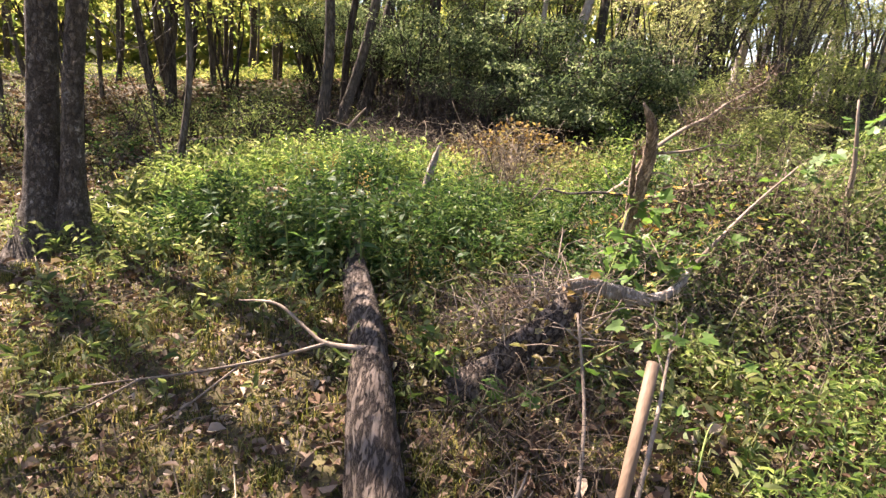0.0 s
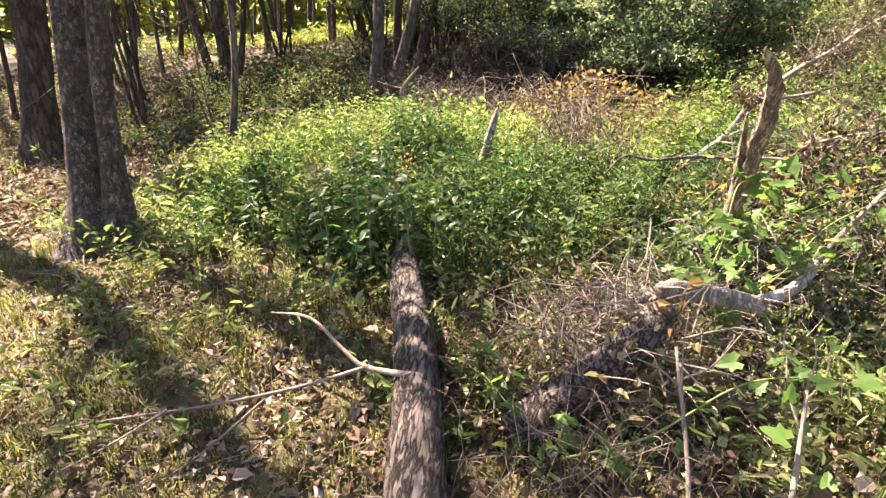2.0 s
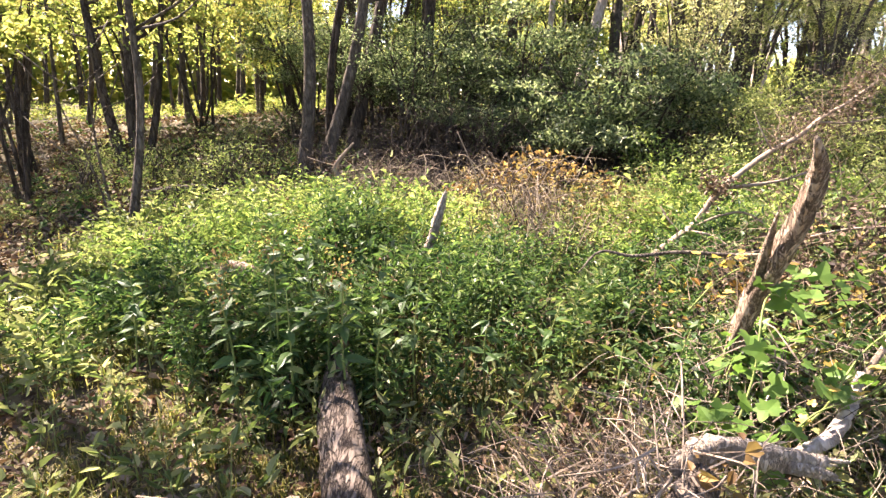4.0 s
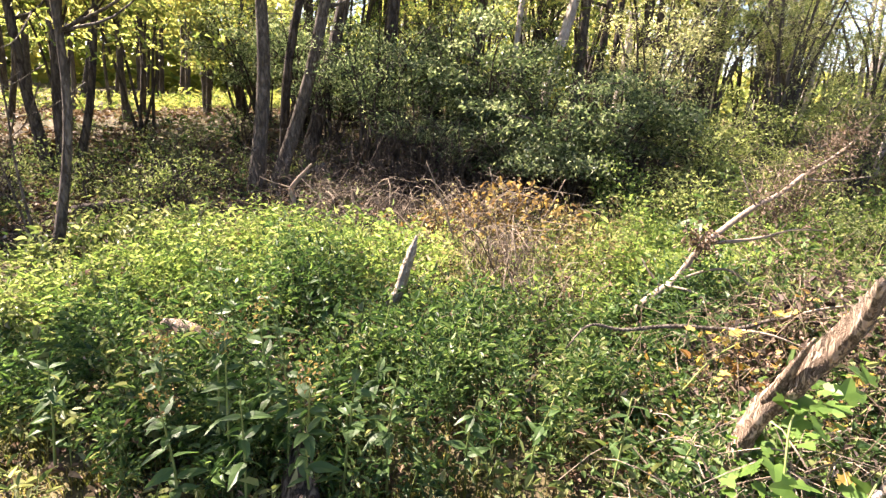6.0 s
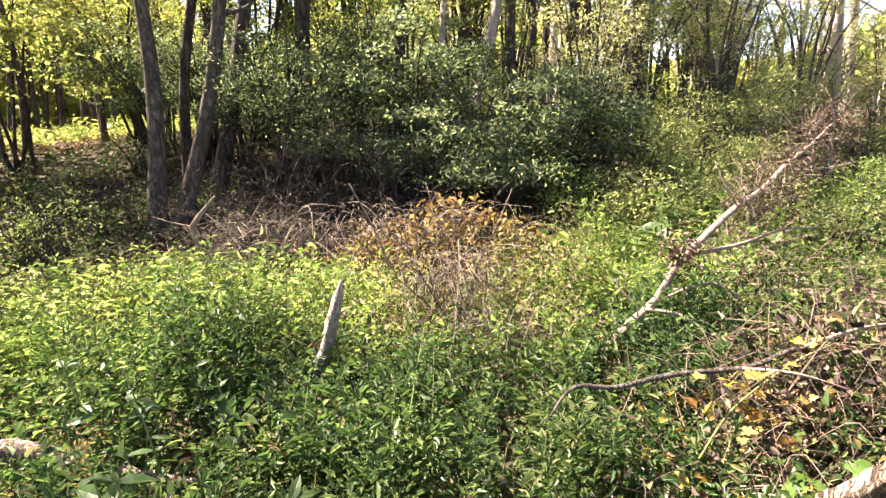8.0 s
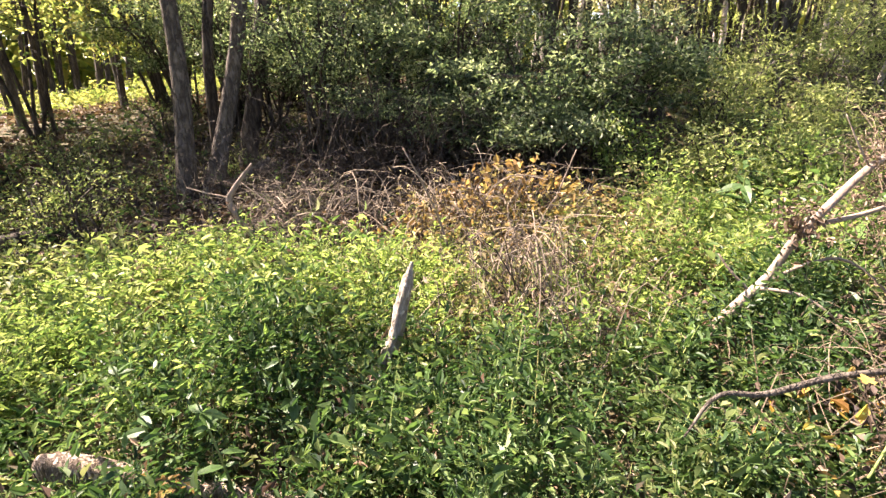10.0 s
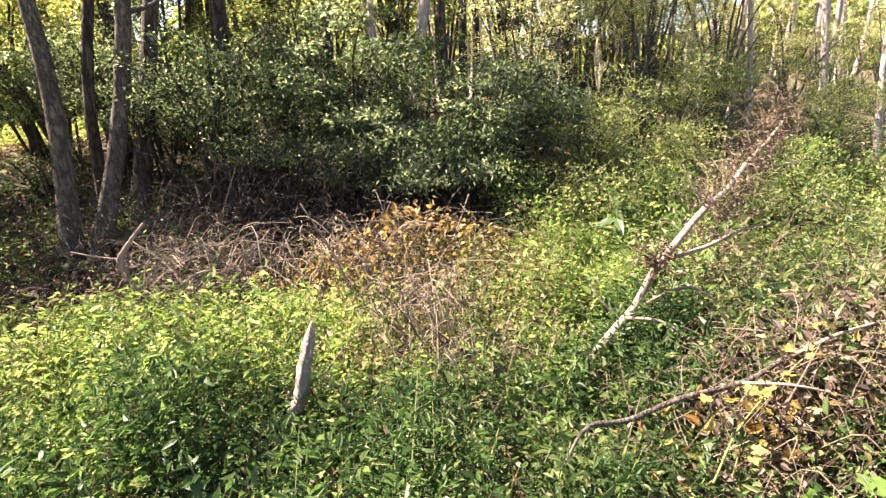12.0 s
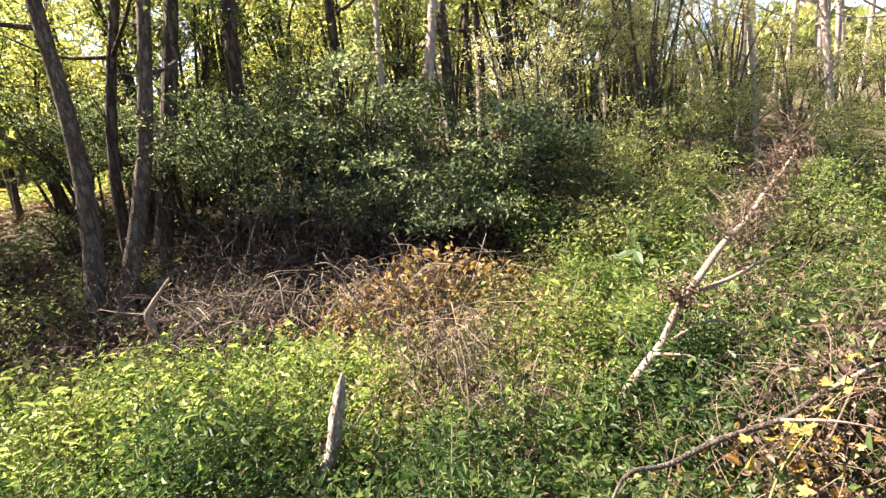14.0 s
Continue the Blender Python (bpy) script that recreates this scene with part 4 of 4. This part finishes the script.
brush("brush_pile", cloud(430, (0.5, 5.8), (0.45, 0.26, 0.42), 1), 0.42, 0.0042, TWIG, "heap of tangled dry twigs and stems", 1, 0.3)
leaves_on("orange_foliage", cloud(1500, (0.7, 5.7), (0.42, 0.24, 0.66), 2), 0.046, ORANGE, "orange autumn leaves on the brush pile", 2)
brush("dry_tangle", cloud(420, (0.45, 4.7), (0.22, 0.3, 0.46), 3), 0.26, 0.0028, TWIG, "dry brown stems tangled in the weeds", 3, 0.25)
brush("brush_pile", cloud(300, (-0.75, 6.35), (0.35, 0.28, 0.22), 4), 0.42, 0.004, TWIG, "grey bare twigs on the shaded bank", 4, 0.2)
brush("dry_tangle", cloud(1200, (1.9, 3.35), (0.42, 0.45, 0.85), 5), 0.28, 0.0018, DRYSTEM, "brown tangle of dead vines and stems", 5, 0.25)
leaves_on("dry_foliage", cloud(1500, (1.9, 3.3), (0.42, 0.45, 0.8), 6), 0.034, DARKLEAF, "dry brown leaves hanging in the tangle", 6)
leaves_on("green_foliage", cloud(2300, (2.1, 3.4), (0.5, 0.55, 0.9), 7), 0.036, HERB, "yellowing green leaves climbing the tangle", 7)
brush("dry_tangle", cloud(520, (1.45, 3.55), (0.3, 0.2, 0.5), 8), 0.3, 0.0025, DRYSTEM, "reddish brown dead stems beneath the dead branch", 8, 0.2)
leaves_on("dry_foliage", cloud(600, (2.1, 4.45), (0.2, 0.10, 1.0), 9), 0.024, WITHER, "withered brown leaves on the dead branch", 9)
brush("dry_tangle", cloud(110, (2.1, 4.45), (0.2, 0.10, 0.85), 10), 0.25, 0.003, DRYSTEM, "withered twigs on the dead branch", 10, 0.2)
leaves_on("orange_foliage", cloud(240, (1.3, 3.6), (0.35, 0.2, 0.4), 12), 0.055, YELLOW, "yellow and orange leaves in the dead stems", 12)
brush("dry_tangle", cloud(420, (0.25, 1.75), (0.22, 0.25, 0.28), 13), 0.2, 0.0016, DRYSTEM, "dry bracken-brown stems over the fallen trunk", 13, 0.15)
brush("dry_tangle", cloud(150, (0.5, 2.6), (0.2, 0.12, 0.42), 14), 0.3, 0.002, TWIG, "dry twigs heaped on the arched trunk", 14, 0.15)
# twigs take the darkest bark to give the hollow its shade
brush("bank_tangle", cloud(620, (-0.1, 7.0), (1.0, 0.35, 0.7), 15), 0.5, 0.003, BARK_DARK, "dry undergrowth beneath the thicket, coloured dark for the shaded hollow", 15, 0.4)
# shade of the hollow put into the brown of these leaves
leaves_on("dry_foliage", cloud(2500, (-0.3, 7.1), (0.9, 0.4, 0.35), 16), 0.05, DARKLEAF, "brown leaves under the thicket, coloured dark for its shade", 16)


# ---- vines with broad leaves ----
def broad_leaf():
    """One lobed vine leaf, about 1 across, lying flat with a cupped blade."""
    rim = [(0, -0.05), (0.22, -0.28), (0.46, -0.12), (0.36, 0.05), (0.52, 0.28), (0.26, 0.32), (0.16, 0.62), (0, 0.78)]
    pts = rim + [(-x, y) for x, y in rim[-2:0:-1]]
    v = [(0, 0.12, 0)] + [(x, y, 0.16 * abs(x) - 0.12 * max(0, y - 0.3)) for x, y in pts]
    n = len(pts)
    return np.array(v), [np.array([(0, 1 + i, 1 + (i + 1) % n) for i in range(n)])]


def vine(points, count, size, label, seed, material=VINE, lift=0.04):
    r = np.random.default_rng(seed)
    pts = np.asarray(points, float)
    t = thing("vine", pts[0, 0], pts[0, 1], label, "vine", z=pts[0, 2])
    path = smooth_path(pts, 40) - pts[0]
    v, f = tube(path, np.linspace(0.004, 0.0018, 40), 5, 0, 0)
    stalk = piece("stem", v, f, STEM, t, smooth=True)
    lv, lf = broad_leaf()
    me = raw_mesh("leaf", lv, lf, material)
    for k in range(count):
        o = new("leaf", me)
        o.parent = stalk
        p = path[r.integers(2, 40)] + r.normal(0, 0.05, 3) + [0, 0, lift]
        o.matrix_basis = pose(*p, r.normal(0, 28) + 15, r.normal(0, 28), r.uniform(0, 360)) @ Matrix.Scale(size * r.uniform(0.55, 1.25), 4)
    return t


vine([G(0.15, 1.9, 0.15), (0.35, 1.85, 0.5), (0.62, 1.95, 0.62), (0.9, 2.0, 0.6), (1.2, 2.05, 0.5)], 24, 0.058, "green grapevine with broad leaves over the fallen trunk", 1)
vine([G(0.55, 1.4, 0.05), (0.72, 1.55, 0.3), (0.85, 1.75, 0.42), (1.0, 1.9, 0.35)], 12, 0.045, "green vine with broad leaves climbing a bare stem", 2)
vine([G(-0.1, 2.2, 0.2), (0.05, 2.1, 0.3), (0.2, 1.95, 0.3)], 14, 0.07, "short green vine beside the log", 3)
vine([G(1.0, 3.0, 0.2), (1.15, 3.1, 0.62), (1.4, 3.15, 0.75), (1.8, 3.2, 0.9), (2.2, 3.3, 1.15)], 44, 0.07, "yellowing vine with broad leaves in the tangle", 4)
vine([G(0.6, 2.75, 0.2), (0.8, 2.9, 0.5), (0.95, 3.05, 0.62), (1.1, 3.2, 0.6)], 30, 0.07, "bright green vine leaves beside the snag", 5)
vine([(0.95, 3.45, 0.62), (1.1, 3.5, 0.75), (1.35, 3.55, 0.85), (1.6, 3.6, 0.9)], 34, 0.04, "vine with yellow autumn leaves on the curved branch", 6, YELLOW)
vine([G(-0.1, 1.1, 0.2), (-0.02, 1.2, 0.3), (0.08, 1.25, 0.32)], 6, 0.05, "few yellow vine leaves over the log", 7, YELLOW)
vine([G(2.2, 4.6, 0.3), (2.4, 4.9, 0.7), (2.7, 5.1, 0.8)], 24, 0.13, "large pale green leaves among weeds", 8)

leaves_on("green_foliage", cloud(900, (0.95, 3.1), (0.18, 0.15, 0.45), 21), 0.034, WEED, "green leaves around the snag", 21)
leaves_on("green_foliage", cloud(1700, (2.55, 3.6), (0.3, 0.3, 1.0), 22), 0.05, HERB, "climbing leaves on the dead sapling", 22)
brush("dry_tangle", cloud(300, (2.55, 3.6), (0.3, 0.3, 0.9), 23), 0.4, 0.0018, DRYSTEM, "hanging dry vines beyond the snag", 23, 0.35)
vine([G(2.3, 3.5, 0.3), (2.35, 3.5, 0.9), (2.45, 3.55, 1.3), (2.7, 3.6, 1.45), (2.95, 3.6, 1.3)], 44, 0.06, "yellow-green vine climbing the dead sapling", 9)
wood_thing("dead_sapling", [G(2.40, 3.4, -0.05), (2.39, 3.4, 0.6), (2.36, 3.4, 0.85), (2.34, 3.4, 1.12), (2.27, 3.42, 1.5)], [0.02, 0.019, 0.018, 0.014, 0.006], DEADWOOD, "leaning bleached dead sapling wrapped in vines", "sapling", 8, 0.12, 40, 18, "stem")
brush("dry_tangle", cloud(160, (1.02, 2.95), (0.16, 0.16, 0.4), 31), 0.3, 0.0035, DEADWOOD, "pale dry twigs below the snag", 31, 0.15)
leaves_on("dry_foliage", cloud(700, (1.5, 3.5), (0.3, 0.18, 0.5), 32), 0.035, LITTER, "reddish brown dead leaves under the branch", 32)


# ---- taller broad-leaved weeds at the front of the patch ----
def tall_weed(x, y, tall, count, size, label, seed, head=True):
    r = np.random.default_rng(seed)
    t = thing("tall_weed", x, y, label, "weed", "tall broad-leaved weeds")
    top = np.array([r.normal(0, 0.05), r.normal(0, 0.05), tall])
    path = smooth_path([(0, 0, -0.03), top * [0.3, 0.3, 0.5] + r.normal(0, 0.015, 3), top], 14)
    v, f = tube(path, np.linspace(0.006, 0.002, 14), 6, 0.05, seed)
    stalk = piece("stem", v, f, STEM, t, smooth=True)
    half = [(0, 0), (0.12, 0.12), (0.2, 0.34), (0.15, 0.62), (0.05, 0.88), (0, 1)]
    pts = half + [(-a, b) for a, b in half[-2:0:-1]]
    lv = np.array([(0, 0.4, -0.02)] + [(a, b, 0.25 * abs(a) - 0.22 * b * b) for a, b in pts])
    me = raw_mesh("leaf", lv, [np.array([(0, 1 + i, 1 + (i + 1) % len(pts)) for i in range(len(pts))])], WEED)
    for k in range(count):
        u = r.uniform(0.3, 1.0)
        o = new("leaf", me)
        o.parent = stalk
        o.matrix_basis = pose(*path[int(u * 13)], r.uniform(-20, 35), r.normal(0, 20), k * 137.5 + r.normal(0, 15)) @ Matrix.Scale(size * r.uniform(0.55, 1.2) * (1.25 - 0.5 * u), 4)
    if head:
        n = 60
        p = path[-1] + r.normal(0, 1, (n, 3)) * [0.025, 0.025, 0.04] + [0, 0, 0.03]
        v, f = leaf_set(p, r.normal(0, 1, (n, 3)) + [0, 0, 0.6], 0.014, 0.008, fine=False)
        tagged(piece("seed_head", v, f, ORANGE, t, "dull reddish seed head"), kind="stuff")
    return t


for k, (x, y, tall) in enumerate([(-0.86, 3.32, 0.62), (-0.66, 3.36, 0.68), (-1.05, 3.36, 0.55), (-0.5, 3.12, 0.62), (-0.95, 3.12, 0.5), (-0.35, 3.5, 0.5), (-0.72, 3.1, 0.55), (-0.62, 3.22, 0.72), (-0.42, 3.2, 0.66), (-0.8, 3.22, 0.7), (-0.25, 3.25, 0.6)]):
    tall_weed(x, y, tall, 20, 0.10, "tall broad-leaved weed with a reddish seed head", 500 + k, k < 5)
for k, (x, y, tall) in enumerate([(0.55, 3.15, 0.5), (0.3, 3.2, 0.48), (0.75, 3.05, 0.42), (0.05, 3.3, 0.5), (-1.5, 3.4, 0.45), (-0.75, 3.9, 0.58), (-1.0, 4.0, 0.6), (-0.6, 4.1, 0.55)]):
    tall_weed(x, y, tall, 16, 0.085, "leafy green weed standing above the patch", 520 + k, False)


for k, (dx, dy) in enumerate([(0.40, -0.05), (0.3, 0.3)]):
    limb(twin, [G(-2.62 + dx * 0.08, 3.57 + dy * 0.08, 0.08), G(-2.62 + dx * 0.6, 3.57 + dy * 0.6, 0.06), G(-2.62 + dx * 1.1, 3.57 + dy * 1.1, -0.03)], [0.08, 0.06, 0.02], BARK_LICHEN, "root", 9, 0.2, 90 + k, 12)

# bare twigs of the stout tree that hang before the twin tree
TWIGS = [[(-4.45, 4.15, 0.5), (-3.87, 3.6, 0.6), (-3.45, 3.5, 0.79), (-2.92, 3.4, 1.03), (-2.4, 3.3, 1.25), (-1.96, 3.2, 1.5)],
         [(-3.45, 3.5, 0.79), (-3.2, 3.4, 0.98), (-2.95, 3.35, 1.22), (-2.75, 3.3, 1.5)],
         [(-3.7, 3.55, 0.67), (-3.35, 3.5, 0.72), (-3.0, 3.4, 0.84), (-2.6, 3.35, 0.98)]]
for k, pts in enumerate(TWIGS):
    limb(overhang, pts, [0.006, 0.0035, 0.0025, 0.002, 0.001], BARK_GREY, "twig", 5, 0.1, 50 + k, 16)


# withered leaves and twigs hanging under the upper half of the dead branch
def withered():
    r = np.random.default_rng(77)
    n = 800
    u = r.uniform(0.2, 1.0, n)
    a, b = np.array([1.55, 4.28, 1.14]), np.array([2.32, 4.4, 1.64])
    drop = r.uniform(0, 1, n) ** 1.4 * 0.30 * np.sin(np.pi * np.clip(u, 0, 1)) ** 0.5
    p = a + (b - a) * u[:, None] + r.normal(0, 0.05, (n, 3)) - np.array([0, 0, 1]) * (drop[:, None] - 0.05)
    leaves_on("withered_leaves", p, 0.021, WITHER, "withered brown leaves hanging from the dead branch", 78)
    brush("withered_twigs", p[:330], 0.17, 0.0018, DRYSTEM, "fine withered twigs on the dead branch", 79, 0.12)
    q = np.array([1.44, 4.28, 1.04]) + r.normal(0, 0.05, (260, 3))
    leaves_on("withered_leaves", q, 0.026, WITHER, "small clump of dead leaves in the branch fork", 80)


withered()


def low_bushes():
    spots = [(2.3, 5.9, 0.6, 0), (2.75, 5.5, 0.7, 1), (3.4, 5.2, 0.6, 2), (3.3, 6.1, 0.75, 0), (4.1, 5.6, 0.8, 1), (4.9, 5.1, 0.7, 2), (4.3, 4.6, 0.55, 0), (5.6, 5.6, 0.9, 1), (3.6, 4.4, 0.55, 2), (2.0, 6.5, 0.6, 1), (2.7, 6.6, 0.8, 0), (5.2, 6.3, 0.9, 2), (3.1, 3.9, 0.6, 1), (3.7, 3.6, 0.75, 2), (6.2, 4.9, 0.9, 0)]
    for k, (x, y, tall, kind) in enumerate(spots):
        shrub(x, y, tall, 0.42, 1900, 0.036, (WILLOW, WEED_YELLOW_LIT, HERB)[kind], "low rounded green bush beyond the dead branch", 600 + k, "low green bushes", 0.1, 8, BARK_DARK, 0.45)
    for k, (x, y) in enumerate([(2.05, 5.35), (2.35, 5.15), (2.2, 5.6)]):
        tall_weed(x, y, 0.6, 12, 0.17, "broad pale green leaves standing above the weeds", 700 + 2 * k, False)


low_bushes()
brush("dry_tangle", cloud(360, (0.35, 2.5), (0.22, 0.16, 0.36), 81), 0.28, 0.002, DRYSTEM, "dry straw heaped behind the arched log", 81, 0.15)
leaves_on("dry_foliage", cloud(420, (0.38, 2.3), (0.24, 0.2, 0.38), 82), 0.04, DRYLEAF, "straw-coloured dead leaves over the arched log", 82)
leaves_on("orange_foliage", cloud(90, (0.55, 2.35), (0.1, 0.08, 0.55), 83), 0.05, ORANGE, "orange leaves on the broken limb", 83)

wood_thing("fallen_log", [G(-1.45, 7.55, 0.06), (-1.21, 7.45, 0.82), (-1.00, 7.35, 0.95)], [0.05, 0.055, 0.045], BARK_GREY, "short mossy log leaning against the forked tree", "log", 10, 0.2, 61, 14)
wood_thing("fallen_log", [(-3.18, 6.62, 0.55), (-2.80, 6.79, 0.58), (-2.50, 6.88, 0.58)], [0.05, 0.06, 0.045], BARK_DARK, "dark fallen log lying on the bank", "log", 10, 0.2, 62, 18)
for k in range(7):
    a = k * 0.9
    limb(log, [(-0.59 + 0.05 * math.cos(a), 3.38, 0.435 + 0.05 * math.sin(a)), (-0.61 + 0.045 * math.cos(a), 3.45, 0.44 + 0.05 * math.sin(a)), (-0.62 + 0.04 * math.cos(a), 3.5 + 0.03 * (k % 3), 0.44 + 0.05 * math.sin(a))], [0.022, 0.017, 0.003], ROTWOOD, "splinter", 6, 0.3, 70 + k, 8)
# loose sticks standing out of the brush pile
for k, (foot, top) in enumerate([((0.24, 5.38), (-0.03, 5.42, 1.28)), ((0.5, 5.3), (0.27, 5.55, 0.92)), ((0.75, 5.6), (1.1, 5.7, 1.15)), ((-0.55, 6.2), (-0.2, 6.4, 0.92)), ((-0.75, 6.1), (-1.1, 6.5, 0.95)), ((0.25, 5.7), (0.6, 5.9, 1.12))]):
    b = G(*foot, 0.0)
    m = [(b[i] + top[i]) / 2 + (0.03 if i < 2 else 0.02) * (-1) ** k for i in range(3)]
    tagged(wood_thing("dead_stick", [b, m, top], [0.009, 0.007, 0.003], DEADWOOD, "bleached stick standing out of the brush", "stick", 7, 0.15, 90 + k, 12, "stem"), group="sticks in the brush")

vine([G(0.75, 2.6, 0.15), (0.85, 2.65, 0.45), (1.0, 2.7, 0.58), (1.2, 2.75, 0.62), (1.5, 2.9, 0.7)], 30, 0.075, "green vine leaves before the snag", 15)
vine([G(1.25, 3.1, 0.2), (1.35, 3.15, 0.55), (1.55, 3.2, 0.72), (1.9, 3.3, 0.85)], 28, 0.045, "yellowing vine leaves in the brown tangle", 16, YELLOW)
leaves_on("dry_foliage", cloud(1500, (1.75, 3.6), (0.3, 0.25, 0.75), 95), 0.045, DARKLEAF, "curled brown leaves deep in the tangle", 95)
leaves_on("green_foliage", cloud(500, (1.0, 3.0), (0.22, 0.22, 0.4), 96), 0.032, WEED, "fresh green leaves at the foot of the snag", 96)
brush("dry_tangle", cloud(190, (0.40, 2.38), (0.17, 0.10, 0.58), 97), 0.3, 0.003, DEADWOOD, "bleached twigs caught on the arched log", 97, 0.12)
brush("dry_tangle", cloud(110, (-0.7, 6.4), (0.45, 0.3, 0.3), 98), 0.4, 0.0028, TWIG, "grey sticks strewn over the shaded bank", 98, 0.2)

d = scatter(4500, 0.2, 4.0, 0.7, 3.2, lambda x, y: 0.3 + 0.7 * patchy(x, y, 1.7, 4))
d[:, 2] += rng.uniform(0.01, 0.09, len(d))
ln = rng.uniform(0.03, 0.075, len(d))
stuff("leaf_litter", [leaf_set(d, rng.normal(0, 1, (len(d), 3)) * [1, 1, 0.4], ln, ln * rng.uniform(0.4, 0.8, len(d)), 0.3, 0.2)], LITTER, "curled dry leaves among the grass by the arched log", "leaf litter")
vine([G(0.7, 2.62, 0.25), (0.78, 2.68, 0.72), (0.84, 2.78, 0.92), (0.98, 2.9, 0.88), (1.12, 3.0, 0.8)], 40, 0.07, "green vine wrapped round the foot of the snag", 17)
vine([G(0.95, 2.7, 0.25), (1.05, 2.72, 0.6), (1.2, 2.8, 0.75), (1.45, 2.9, 0.85)], 9, 0.045, "vine with yellow leaves in the brown tangle", 18, YELLOW)
leaves_on("dry_foliage", cloud(1300, (1.65, 3.4), (0.32, 0.28, 0.8), 101), 0.027, WITHER, "withered brown leaves heaped in the tangle", 101)
leaves_on("orange_foliage", cloud(220, (1.45, 3.4), (0.32, 0.25, 0.75), 102), 0.03, ORANGE, "dull orange leaves scattered through the tangle", 102)
# haze at the clearing edge put into the leaf colour of these bushes
for k, (x, y, tall) in enumerate([(9.4, 7.4, 1.3), (10.6, 9.6, 1.6), (11.6, 8.2, 1.5), (9.3, 6.0, 1.1), (10.4, 6.9, 1.3), (12.6, 10.2, 1.8), (8.2, 5.4, 1.0)]):
    shrub(x, y, tall, 0.9, 1500, 0.055, CROWN_HAZE if k % 2 else WILLOW, "leafy bush at the edge of the clearing, coloured pale like haze", 640 + k, "pale bushes", 0.1, 8, BARK_GREY)
brush("dry_tangle", cloud(650, (1.6, 2.85), (0.45, 0.28, 0.42), 103), 0.28, 0.0018, TWIG, "tan dead brush behind the crooked limb", 103, 0.22)
leaves_on("dry_foliage", cloud(900, (1.6, 2.85), (0.45, 0.28, 0.42), 104), 0.024, DRYLEAF, "straw-coloured leaves caught in the dead brush", 104)
leaves_on("green_foliage", cloud(1300, (1.35, 3.2), (0.38, 0.28, 0.5), 105), 0.03, WEED, "green leaves growing through the brown tangle", 105)
# sun on top of the tangle given by lighter-coloured leaves
leaves_on("green_foliage", cloud(700, (1.9, 3.1), (0.4, 0.3, 0.6), 106), 0.034, WEED_YELLOW_LIT, "leaves over the brown tangle, sunlight put into their colour", 106)

# litter and grass go on thinly behind the start and out to both sides
rim = np.vstack([scatter(13000, -8, 8, -5, 0.9), scatter(3500, 3.8, 8, 0.9, 3.6)])
rim[:, 2] += rng.uniform(0.005, 0.04, len(rim))
ln = rng.uniform(0.03, 0.08, len(rim))
stuff("leaf_litter", [leaf_set(rim, rng.normal(0, 1, (len(rim), 3)) * [1, 1, 0.35], ln, ln * rng.uniform(0.4, 0.8, len(rim)), 0.3, 0.2, False)], LITTER, "dry fallen leaves round the start of the walk", "leaf litter")
rim = np.vstack([scatter(14000, -8, 8, -5, 0.9, lambda x, y: patchy(x, y, 0.9, 3.3)), scatter(4000, 3.4, 8, 0.9, 3.6)])
stuff("grass", [blade_set(rim, rng.uniform(0.04, 0.11, len(rim)), 0.006, 0.9)], GRASS, "thin grass round the start of the walk", "grass")
